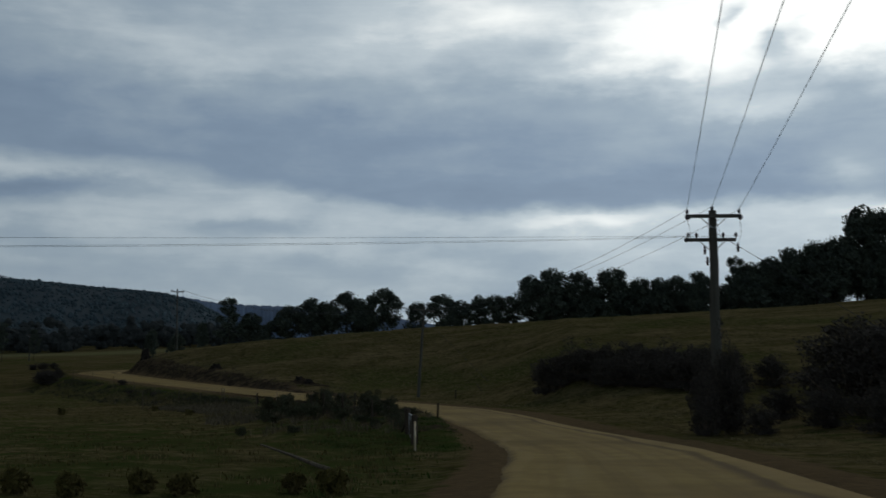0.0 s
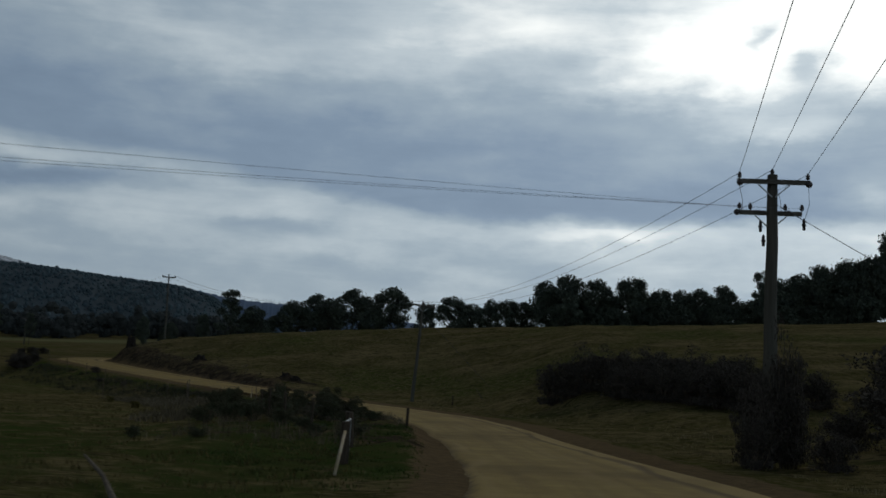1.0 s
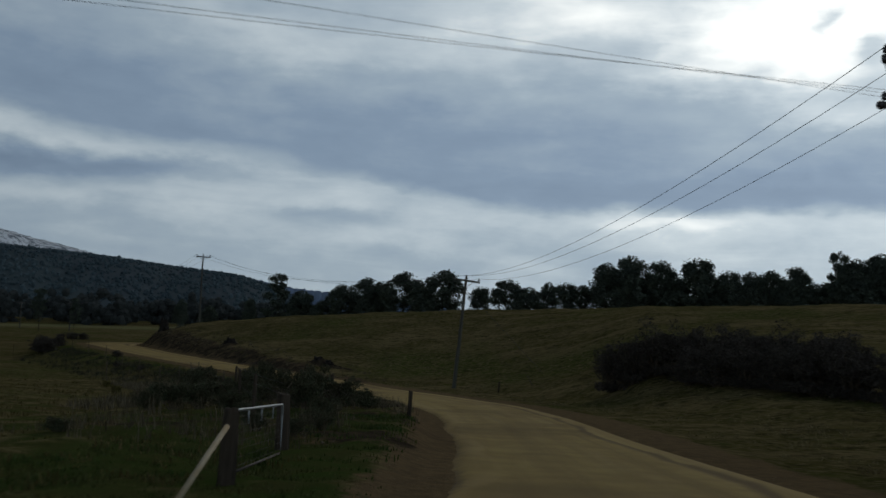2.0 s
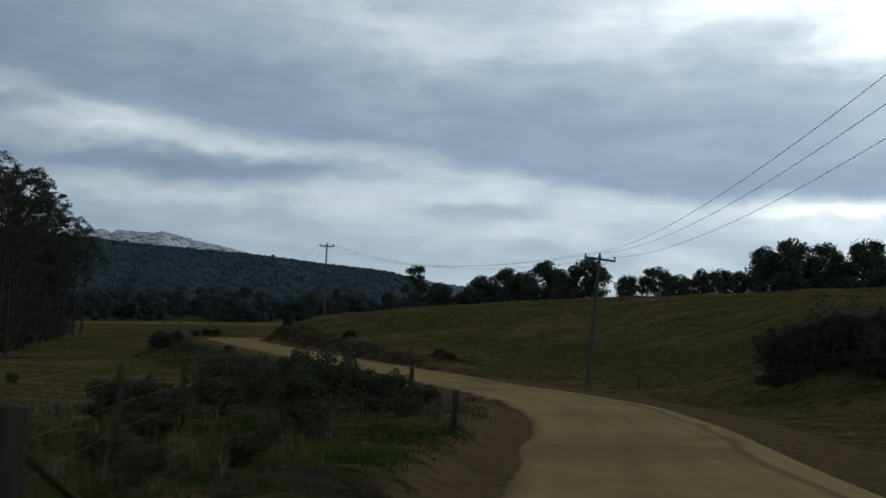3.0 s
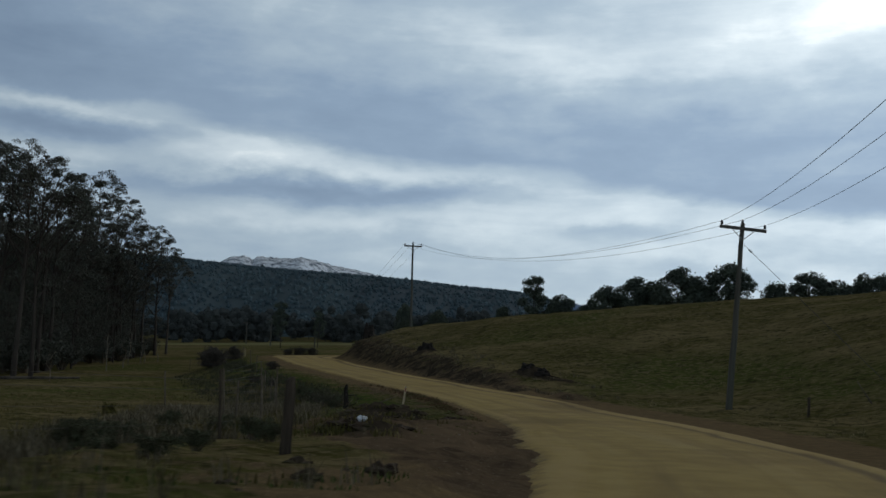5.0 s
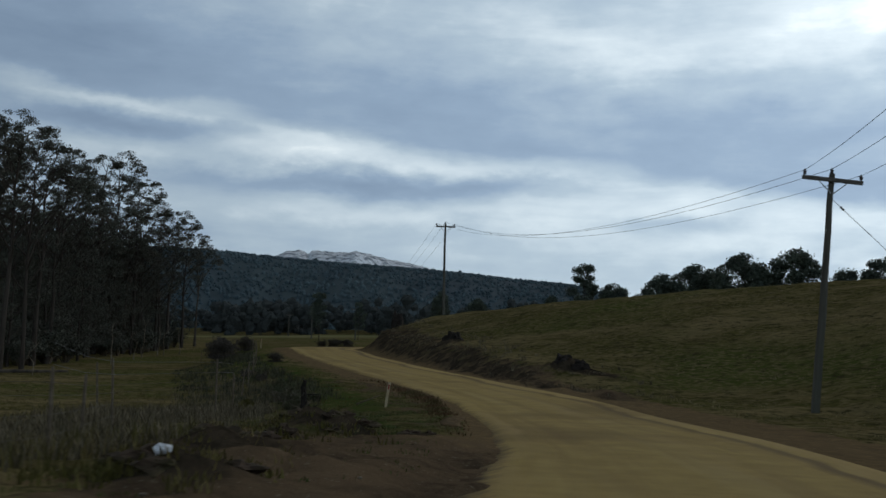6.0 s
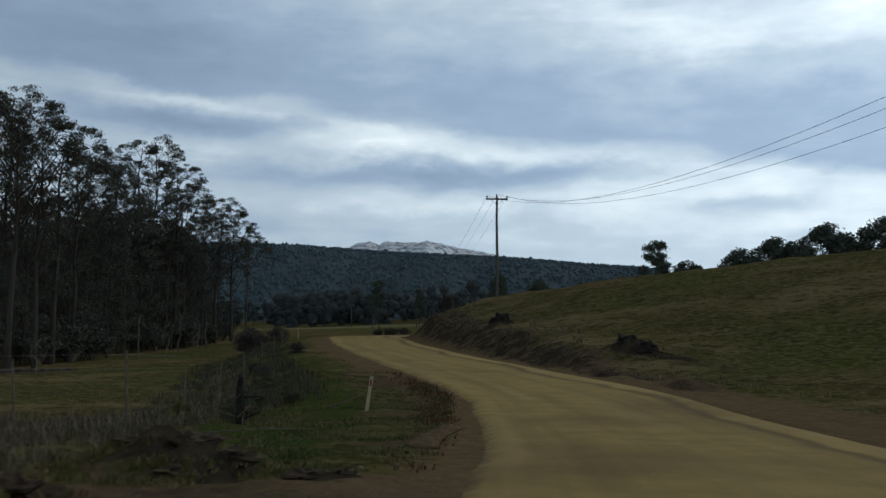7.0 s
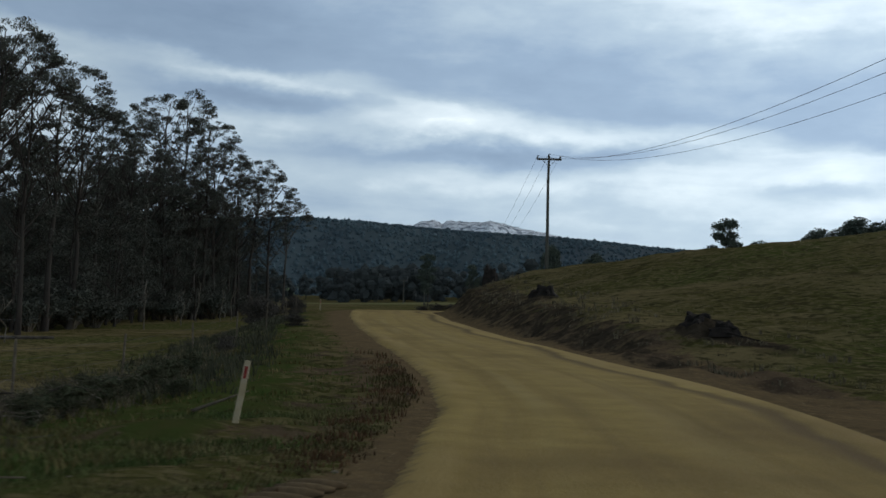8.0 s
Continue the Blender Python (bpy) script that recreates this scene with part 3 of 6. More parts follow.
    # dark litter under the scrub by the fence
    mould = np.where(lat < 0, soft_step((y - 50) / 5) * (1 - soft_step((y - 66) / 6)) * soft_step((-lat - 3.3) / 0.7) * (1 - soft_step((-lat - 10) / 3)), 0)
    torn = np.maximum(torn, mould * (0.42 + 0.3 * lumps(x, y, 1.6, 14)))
    # keep it under the road
    z = z - 0.09 * soft_step((edge - 0.05 - np.abs(lat)) / 0.5)
    n, k = len(ys), len(xs)
    i = np.arange((n - 1) * (k - 1))
    a = (i // (k - 1)) * k + i % (k - 1)
    faces = np.stack([a, a + 1, a + k + 1, a + k], 1)
    me = bpy.data.meshes.new("ground")
    me.vertices.add(len(x))
    me.vertices.foreach_set("co", np.stack([x, y, z], 1).ravel())
    me.loops.add(faces.size)
    me.polygons.add(len(faces))
    me.polygons.foreach_set("loop_start", np.arange(len(faces)) * 4)
    me.loops.foreach_set("vertex_index", faces.ravel().astype(np.int32))
    me.update(calc_edges=True)
    me.polygons.foreach_set("use_smooth", [True] * len(faces))
    shoulder = np.where(lat < 0, 1 - soft_step((out - np.interp(y, [64, 74, 95, 101, 113, 117], [0.5, 1.0, 1.0, 0.15, 0.0, 0.5])) / np.interp(y, [64, 74, 95, 101, 113, 117], [0.9, 1.7, 1.7, 0.9, 0.7, 1.7])), 1 - soft_step((out - shoulder_right(at)) / 1.2))
    away = np.hypot(x + 8, y - 100)
    pale = np.where((x < -60) & (y > 180), 0.55 * soft_step((away - 258) / 20) * (1 - soft_step((away - 292) / 12)), 0)
    soil = np.maximum.reduce([pad, pad2, 0.66 * cut * soft_step((lat - 3.6) / 1.0), torn])
    litter = np.where((lat < 0) & (y < 160) & (y > 70), np.where(y > 98, 0.16 + 0.2 * waves(x, y, 51, 5), 0.36) * (1 - soft_step((out - 4.5) / 4.0)), 0)
    litter = np.maximum(litter, np.where((lat < 0) & (y > 100) & (y < 128), soft_step((out - 0.2) / 0.5) * (1 - soft_step((out - 2.4) / 1.2)) * (0.36 + 0.42 * lumps(x, y, 2.1, 12)), 0))
    red = np.where((lat < 0) & (y > 100) & (y < 126) & (out > 0.9), 0.8, 0)
    dirt = np.maximum.reduce([shoulder * np.where(np.abs(y) < 400, 1, 0), soil, litter])
    lush = np.where(lat < 0, 0.62 * soft_step((out - 1.6) / 1.2) * (1 - soft_step((out - 4.5) / 3.0)), 0.15 * (1 - soft_step((out - 4) / 8))) * np.where((y > -50) & (y < 190), 1, 0)
    lush = np.where((lat < 0) & (y > 99) & (y < 128), lush * 1.15, lush)
    lush = np.where((lat < 0) & (y > 63) & (y < 97), lush * 0.3, lush)
    lush = np.maximum(lush, np.where((lat < 0) & (y > 40), 0.9 * soft_step((y - 36) / 12) * (1 - soft_step((y - 60) / 6)) * soft_step((out - 0.7) / 0.6) * (1 - soft_step((out - 5.0) / 5.0)), 0))
    near_end = 1 - soft_step((y + 5.0 * lumps(x, y, 14.0, 15) - 52) / 40)
    lush = np.maximum(lush, near_end * np.where(lat < 0, 0.6 * soft_step((-lat - 7) / 5), 0.36 * soft_step((lat - 6) / 3) * (1 - soft_step((lat - 14) / 12))))
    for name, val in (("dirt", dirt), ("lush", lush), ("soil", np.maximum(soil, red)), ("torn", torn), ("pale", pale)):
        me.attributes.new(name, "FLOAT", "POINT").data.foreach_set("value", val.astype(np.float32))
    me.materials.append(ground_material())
    return tagged(new("ground", me), "rough olive and brown winter paddock grass with bare dirt verges", "ground", kind="structure")


def road_material():
    m = bpy.data.materials.new("gravel_road")
    m.use_nodes = True
    nt = m.node_tree
    b = nt.nodes["Principled BSDF"]
    N, L = nt.nodes.new, nt.links.new
    b.inputs["Roughness"].default_value = 0.85
    b.inputs["Specular IOR Level"].default_value = 0.04
    uv = N("ShaderNodeUVMap")
    uv.uv_map = "lane"
    tc = N("ShaderNodeTexCoord").outputs["Object"]

    def tex(sc, det, vec, stretch=(1, 1, 1), rough=0.6):
        mp = N("ShaderNodeMapping")
        mp.inputs["Scale"].default_value = stretch
        L(vec, mp.inputs[0])
        n = N("ShaderNodeTexNoise")
        n.inputs["Scale"].default_value, n.inputs["Detail"].default_value, n.inputs["Roughness"].default_value = sc, det, rough
        L(mp.outputs[0], n.inputs["Vector"])
        return n.outputs["Fac"]

    def rng(v, lo, hi, a=0.0, c=1.0):
        n = N("ShaderNodeMapRange")
        L(v, n.inputs[0])
        for i, k in enumerate((lo, hi, a, c)):
            n.inputs[i + 1].default_value = k
        return n.outputs[0]

    def mixed(fac, a, c):
        n = N("ShaderNodeMix")
        n.data_type = "RGBA"
        L(fac, n.inputs[0])
        for i, v in ((6, a), (7, c)):
            if isinstance(v, tuple):
                n.inputs[i].default_value = (*v, 1)
            else:
                L(v, n.inputs[i])
        return n.outputs[2]

    lanes = uv.outputs[0]
    col = mixed(rng(tex(1.1, 6, tc), 0.36, 0.64), (0.325, 0.232, 0.076), (0.258, 0.182, 0.060))
    # streaks along the way where wheels have swept the fines aside
    col = mixed(rng(tex(1.0, 4, lanes, (1.5, 0.035, 1)), 0.46, 0.64, 0, 0.6), col, (0.200, 0.138, 0.052))
    col = mixed(rng(tex(1.0, 4, lanes, (1.1, 0.05, 1), 0.5), 0.54, 0.70, 0, 0.4), col, (0.360, 0.272, 0.112))
    col = mixed(rng(tex(0.12, 3, tc), 0.5, 0.66, 0, 0.6), col, (0.160, 0.105, 0.042))
    col = mixed(rng(tex(28, 2, tc), 0.60, 0.72, 0, 0.5), col, (0.34, 0.26, 0.13))
    sep = N("ShaderNodeSeparateXYZ")
    L(lanes, sep.inputs[0])
    wob = N("ShaderNodeMath")
    wob.operation = "ADD"
    L(sep.outputs[0], wob.inputs[0])
    L(rng(tex(1.0, 3, lanes, (0.01, 0.09, 1)), 0.3, 0.7, -0.45, 0.45), wob.inputs[1])

    def band(lo, hi, top, gate):
        up = rng(wob.outputs[0], lo, lo + 0.3)
        down = rng(wob.outputs[0], hi, hi + 0.16, top, 0.0)
        n = N("ShaderNodeMath")
        n.operation = "MULTIPLY"
        L(up, n.inputs[0])
        L(down, n.inputs[1])
        k = N("ShaderNodeMath")
        k.operation = "MULTIPLY"
        L(n.outputs[0], k.inputs[0])
        L(rng(tex(1.0, 3, lanes, (0.4, 0.11, 1)), gate, gate + 0.16), k.inputs[1])
        return k.outputs[0]

    # loose pale gravel thrown to both edges, a damp strip inside the right one
    col = mixed(band(2.05, 2.9, 0.55, 0.30), col, (0.370, 0.262, 0.105))
    col = mixed(band(-2.95, -2.45, 0.40, 0.38), col, (0.370, 0.262, 0.105))
    col = mixed(band(1.55, 2.0, 0.85, 0.22), col, (0.135, 0.092, 0.044))
    col = mixed(band(-0.35, 0.1, 0.35, 0.40), col, (0.330, 0.232, 0.090))
    col = mixed(band(-1.9, -1.5, 0.35, 0.42), col, (0.175, 0.115, 0.045))
    # the gravel thins out into the dirt at both sides
    side = N("ShaderNodeMath")
    side.operation = "ABSOLUTE"
    L(sep.outputs[0], side.inputs[0])
    thin = N("ShaderNodeMath")
    thin.operation = "ADD"
    L(side.outputs[0], thin.inputs[0])
    L(rng(tex(2.2, 6, tc, rough=0.7), 0.3, 0.7, -0.16, 0.16), thin.inputs[1])
    edge = mixed(rng(tex(3.0, 6, tc), 0.38, 0.62), (0.140, 0.098, 0.054), (0.098, 0.070, 0.041))
    col = mixed(rng(thin.outputs[0], 2.72, 3.0), col, edge)
    L(col, b.inputs["Base Color"])
    bn = N("ShaderNodeBump")
    bn.inputs["Strength"].default_value, bn.inputs["Distance"].default_value = 0.6, 0.03
    L(tex(20, 6, tc), bn.inputs["Height"])
    L(bn.outputs[0], b.inputs["Normal"])
    return m


def build_road():
    """Crowned gravel carriageway with swept wheel tracks and loose windrows at its ragged edges."""
    keep = [i for i in range(len(LINE)) if -40 < LINE[i, 1] < 330]
    line, right = LINE[keep], RIGHT[keep]
    line = np.vstack([np.stack([np.interp(np.arange(0, len(line) - 1, 0.5), np.arange(len(line)), line[:, c]) for c in (0, 1)], 1)])
    right = np.stack([np.interp(np.arange(0, len(right) - 1, 0.5), np.arange(len(right)), right[:, c]) for c in (0, 1)], 1)
    s = np.concatenate([[0], np.cumsum(np.linalg.norm(np.diff(line, axis=0), axis=1))])
    lanes = np.array([-1.012, -1.0, -0.95, -0.9, -0.82, -0.72, -0.6, -0.48, -0.36, -0.24, -0.1, 0.04, 0.18, 0.32, 0.46, 0.58, 0.7, 0.8, 0.88, 0.94, 1.0, 1.012])
    wl = half_left(line[:, 1]) + 0.10 * waves(s, s * 0, 31, 9) + 0.008 * waves(s, s * 0, 33, 2.6)
    wr = half_right(line[:, 1]) + 0.10 * waves(s, s * 0, 32, 9) + 0.008 * waves(s, s * 0, 34, 2.8)
    v, uvs = [], []
    zr = road_z(line[:, 1])
    for k, u in enumerate(lanes):
        w = u * np.where(u < 0, wl, wr)
        h = 0.035 * (1 - u * u)
        h += 0.03 * math.exp(-(((abs(u) - 0.86) / 0.05) ** 2)) - 0.018 * sum(math.exp(-(((u - c) / 0.08) ** 2)) for c in (-0.62, -0.14, 0.3, 0.68))
        z = zr + h + 0.003 * waves(s + 40 * u, s * 0, 40 + k, 2.5) + 0.02
        z = z - 0.075 * soft_step((abs(u) - 0.9) / 0.1)
        if abs(u) > 1.005:
            z = zr - 0.2
        v.append(np.stack([line[:, 0] + right[:, 0] * w, line[:, 1] + right[:, 1] * w, z], 1))
        uvs.append(np.stack([u * ROAD_HALF + 0 * s, s], 1))
    n, k = len(line), len(lanes)
    v = np.stack(v, 1).reshape(-1, 3)
    uvs = np.stack(uvs, 1).reshape(-1, 2)
    faces = [(i * k + j, i * k + j + 1, (i + 1) * k + j + 1, (i + 1) * k + j) for i in range(n - 1) for j in range(k - 1)]
    me = mesh_of("road", v, faces, road_material(), True)
    lay = me.uv_layers.new(name="lane")
    idx = np.array([l.vertex_index for l in me.loops])
    lay.data.foreach_set("uv", uvs[idx].ravel())
    return tagged(new("road", me), "yellow-brown unsealed gravel road with swept wheel tracks", "road", kind="structure")


build_ground()
build_road()


# ---------------------------------------------------------------- hills and ranges
def range_mesh(name, azimuths, tops, r_foot, r_ridge, z_foot, mat, seed, spur=0.12, steps=22, origin=(0.0, 60.0), n_az=420, jag=0.0):
    """A range of hills in plan: rises from a foot line to an uneven ridge, then falls behind it. Azimuths in degrees left of +y, tops in degrees above the eye."""
    az = np.linspace(azimuths[0], azimuths[-1], n_az)
    el = np.interp(az, azimuths, tops)
    r = np.random.RandomState(seed)
    a = np.radians(az)
    rough = sum(np.sin(az * f + r.uniform(0, 6.28)) for f in (9.1, 17.3, 31.7, 53.9)) / 4
    v = []
    for k in range(steps + 6):
        u = k / steps
        rad = r_foot + (r_ridge - r_foot) * u
        prof = soft_step(np.array(min(u, 1.0))) ** 0.9 if u <= 1 else 1 - 0.35 * (u - 1) * steps / 6
        top = r_ridge * np.tan(np.radians(el)) + 1.5
        top = top * (1 + jag * rough)
        z = z_foot + (top - z_foot) * prof
        if 0 < u < 1:
            slant = az + 3.0 * u
            z = z + (top - z_foot) * spur * np.sin(u * np.pi) * (np.sin(slant * 0.55 + seed) + 0.6 * np.sin(slant * 1.21 + 2 + seed) + 0.3 * np.sin(slant * 2.9 + 5 * u))
        z = np.minimum(z, 1.5 + rad * np.tan(np.radians(el)) * 0.985) if 0 < u < 1 else z
        v.append(np.stack([origin[0] - rad * np.sin(a), origin[1] + rad * np.cos(a), z + 0 * a], 1))
    v = np.concatenate(v)
    n = n_az
    f = [(i * n + j, i * n + j + 1, (i + 1) * n + j + 1, (i + 1) * n + j) for i in range(steps + 5) for j in range(n - 1)]
    return mesh_of(name, v, [q[::-1] for q in f], mat, True), v.reshape(-1, n, 3)


HILL_AZ = [8, 12, 15, 17.5, 19, 20.5, 22, 24, 26, 28, 31, 34, 38, 41, 43, 46, 52, 60, 75, 90]
HILL_EL = [0.5, 0.9, 1.7, 2.75, 3.55, 3.99, 4.13, 4.28, 4.48, 4.63, 4.78, 4.92, 5.2, 5.3, 5.15, 4.95, 4.9, 5.1, 5.5, 5.1]
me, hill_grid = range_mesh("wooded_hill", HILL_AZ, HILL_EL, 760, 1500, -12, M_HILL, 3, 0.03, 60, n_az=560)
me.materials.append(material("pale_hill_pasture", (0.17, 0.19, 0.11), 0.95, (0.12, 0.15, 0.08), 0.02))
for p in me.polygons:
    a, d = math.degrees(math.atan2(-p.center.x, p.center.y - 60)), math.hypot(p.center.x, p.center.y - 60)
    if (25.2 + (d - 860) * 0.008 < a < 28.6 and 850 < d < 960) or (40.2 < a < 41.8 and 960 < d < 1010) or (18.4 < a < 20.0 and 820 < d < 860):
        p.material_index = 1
tagged(new("wooded_hill", me), "long dark forested hill across the valley, tinted haze-blue", "hill", kind="structure")
SNOW_AZ = [10, 14, 16.5, 18, 19.5, 21, 24, 27, 28.5, 29.3, 30.5, 31.3, 32.0, 32.4, 33.2, 34.1, 34.4, 34.8, 35.5, 36.2, 38, 42, 46]
SNOW_EL = [2.2, 2.6, 2.8, 3.5, 3.75, 4.0, 4.1, 4.5, 4.83, 5.0, 5.2, 5.4, 5.53, 5.45, 5.45, 5.5, 5.33, 5.5, 5.4, 5.05, 4.9, 4.7, 4.4]
me, _ = range_mesh("snowy_range", SNOW_AZ, SNOW_EL, 2700, 3800, 0, M_SNOW, 8, 0.055, 18, jag=0.008)
tagged(new("snowy_range", me), "far mountain range with snow on its rocky top", "mountain", kind="structure")
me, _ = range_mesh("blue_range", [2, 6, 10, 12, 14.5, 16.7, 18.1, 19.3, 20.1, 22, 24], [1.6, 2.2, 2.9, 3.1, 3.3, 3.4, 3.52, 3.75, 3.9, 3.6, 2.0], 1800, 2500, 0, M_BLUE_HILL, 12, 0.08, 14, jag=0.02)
tagged(new("blue_range", me), "distant hills with haze-blue base colour at the valley head", "hill", kind="structure")


def crowns(pos, size, wide, r):
    """Many small uneven tree crowns: vertices and faces."""
    n, k = len(pos), 5
    an = 2 * np.pi * np.arange(k) / k + r.uniform(-0.4, 0.4, (n, 4, k))
    rim = np.array([0.6, 1.0, 0.72, 0.25])[None, :, None] * r.uniform(0.7, 1.25, (n, 4, k)) * (size * wide)[:, None, None]
    h = np.array([-0.35, 0.3, 0.72, 1.0])[None, :, None] * r.uniform(0.85, 1.15, (n, 4, k)) * size[:, None, None]
    v = np.stack([pos[:, 0, None, None] + rim * np.cos(an), pos[:, 1, None, None] + rim * np.sin(an), pos[:, 2, None, None] + h], -1).reshape(-1, 3)
    j, i = np.meshgrid(np.arange(k), np.arange(3))
    q = np.stack([i * k + j, i * k + (j + 1) % k, (i + 1) * k + (j + 1) % k, (i + 1) * k + j], -1).reshape(-1, 4)
    f = (np.arange(n)[:, None, None] * 4 * k + q[None]).reshape(-1, 4).tolist()
    top = (np.arange(n)[:, None] * 4 * k + 3 * k + np.arange(k)[None]).tolist()
    return v, f + top


def hill_woods():
    """Small uneven tree crowns over the face of the hill and along its skyline."""
    r = np.random.RandomState(77)
    n = 15000
    cols = hill_grid.shape[1]
    on_top = r.rand(n) < 0.2
    row = np.where(on_top, 58 + 2 * r.rand(n), 57 * r.rand(n) ** 0.8)
    i, col = np.minimum(row.astype(int), 59), r.randint(int(0.06 * cols), int(0.66 * cols), n)
    u = (row - i)[:, None]
    pos = hill_grid[i, col] * (1 - u) + hill_grid[i + 1, col] * u + r.normal(0, 1.2, (n, 3)) * (1, 1, 0)
    size = np.where(on_top, np.where(r.rand(n) < 0.94, r.uniform(0.8, 2.4, n), r.uniform(2.4, 4.6, n)), r.uniform(1.6, 3.6, n))
    v, f = crowns(pos, size, r.uniform(0.5, 0.9, n), r)
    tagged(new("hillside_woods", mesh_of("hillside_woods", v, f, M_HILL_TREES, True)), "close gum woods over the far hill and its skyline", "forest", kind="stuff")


hill_woods()

# ---------------------------------------------------------------- trees and scrub
def sprigs(centres, radii, per, size, r, droop=0.3, flat=0.62):
    """Small pointed leaf sprays filling loose clumps."""
    n = len(centres) * per
    c = np.repeat(np.asarray(centres, float), per, 0)
    rad = np.repeat(np.asarray(radii, float), per)
    d = r.normal(size=(n, 3))
    d /= np.linalg.norm(d, axis=1)[:, None]
    p = c + d * (rad * r.uniform(0.25, 1.0, n) ** 0.6)[:, None] * np.array([1, 1, flat])
    t = r.normal(size=(n, 3))
    t[:, 2] -= droop
    t /= np.linalg.norm(t, axis=1)[:, None]
    s = np.cross(t, r.normal(size=(n, 3)))
    s /= np.linalg.norm(s, axis=1)[:, None] + 1e-9
    length = size * r.uniform(0.6, 1.3, n)[:, None]
    width = length * r.uniform(0.28, 0.5, n)[:, None]
    v = np.stack([p - t * length * 0.5 - s * width * 0.6, p - t * length * 0.2 + s * width * 0.8, p + t * length * 0.6], 1).reshape(-1, 3)
    f = np.arange(n * 3).reshape(-1, 3)
    return v, [tuple(q) for q in f.tolist()]


def gum_meshes(seed, h, spread, bare, limbs, clump, per, size, bark, leaf, droop=0.3, thick=0.016, flat=0.55, rise=(0.45, 1.1), pad=0.62, core=0, inner=0.3, dome=0.25):
    """A gum tree: a tapered trunk that forks into rising limbs, and a clumpy open crown."""
    r = np.random.RandomState(seed)
    k = 9
    u = np.linspace(0, 1, k)
    sway = np.cumsum(r.normal(0, 0.012 * h, (k, 2)), 0) * u[:, None]
    trunk = np.column_stack([sway, u * h * 0.93])
    r0 = h * thick
    wood = [tube(np.vstack([[trunk[0] - (0, 0, 0.6)], trunk]), np.r_[r0 * 1.35, r0 * 1.2, r0 * (1 - 0.86 * u[1:])], 8)]
    ends, rads = [], []
    for i in range(limbs):
        a = bare + (0.97 - bare) * (i + r.rand() * 0.8) / limbs
        at = np.array([np.interp(a * 0.93, u * 0.93, trunk[:, c]) for c in range(3)])
        az = i * 2.4 + r.uniform(-0.6, 0.6)
        shape = math.sin(math.pi * min(1.0, max(0.12, (a - bare) / (1.02 - bare)) ** flat * 0.86 + 0.12))
        reach = spread * (0.35 + 0.65 * shape) * r.uniform(0.65, 1.1)
        lift = reach * r.uniform(*rise)
        q = np.linspace(0, 1, 5)[:, None]
        bend = r.normal(0, 0.08 * reach, 3)
        line = at + np.column_stack([np.cos(az) * reach * q[:, 0], np.sin(az) * reach * q[:, 0], lift * q[:, 0] ** 1.25]) + bend * q * (1 - q) * 3
        rho = np.hypot(line[:, 0] - at[0], line[:, 1] - at[1]) / spread
        line[:, 2] = np.minimum(line[:, 2], np.maximum(at[2] + 0.15 * reach * q[:, 0], h * r.uniform(0.92, 0.99) * (1 - dome * np.minimum(rho, 1.2) ** 2)))
        rl = r0 * (1 - 0.8 * a) * 0.55
        wood.append(tube(line, rl * np.linspace(1, 0.3, 5), 5, False))
        ends.append(line[-1])
        rads.append(clump * r.uniform(0.75, 1.25))
        for _ in range(r.randint(4, 7)):
            t = r.uniform(inner, 0.98)
            b = np.array([np.interp(t, q[:, 0], line[:, c]) for c in range(3)])
            d = np.array([math.cos(az + r.uniform(-1.3, 1.3)), math.sin(az + r.uniform(-1.3, 1.3)), r.uniform(0.2, 1.1)])
            e = b + d / np.linalg.norm(d) * reach * r.uniform(0.25, 0.55)
            e[2] = min(e[2], h * 0.99 * (1 - dome * min(1.2, math.hypot(e[0] - at[0], e[1] - at[1]) / spread) ** 2))
            mid = (b + e) / 2 + r.normal(0, 0.05 * reach, 3)
            wood.append(tube([b, mid, e], rl * np.array([0.5, 0.35, 0.18]), 4, False))
            ends.append(e)
            rads.append(clump * r.uniform(0.5, 1.0))
    ends.append(trunk[-1] + (0, 0, h * 0.03))
    rads.append(clump * 0.8)
    for i in range(core):
        a = bare + 0.04 + (0.90 - bare) * (i + 0.5) / core
        w = spread * 0.42 * math.sin(math.pi * min(0.95, 0.2 + 0.75 * (i + 0.5) / core))
        ends.append(np.array([r.normal(0, w * 0.6), r.normal(0, w * 0.6), a * h]))
        rads.append(clump * r.uniform(1.2, 1.7))
    v, f = joined(wood)
    lv, lf = sprigs(ends, rads, per, size, r, droop, pad)
    return mesh_of("trunk", v, f, bark, True), mesh_of("crown", lv, lf, leaf)


def tree_thing(name, meshes, label, group=""):
    ob = new(name)
    ob.empty_display_size = 0.5
    tagged(ob, label, "tree", group)
    part("trunk", meshes[0], ob)
    part("crown", meshes[1], ob)
    return ob


def plant(kinds, x, y, height, base_h, turn, z=None, wide=1.0):
    """A copy of one of the kinds, made as high as given."""
    src = kinds[int(turn * 7) % len(kinds)]
    k = height / base_h
    ob = copy_thing(src, Matrix.Identity(4))
    z = land_z(x, y) if z is None else z
    ob.matrix_basis = Matrix.LocRotScale((x, y, z - 0.05), Euler((0, 0, turn * 6.28)), (k * wide, k * wide, k))
    return ob


def retire(kinds):
    """Takes the patterns away once the copies stand."""
    for k in kinds:
        for o in (*k.children_recursive, k):
            bpy.data.objects.remove(o)


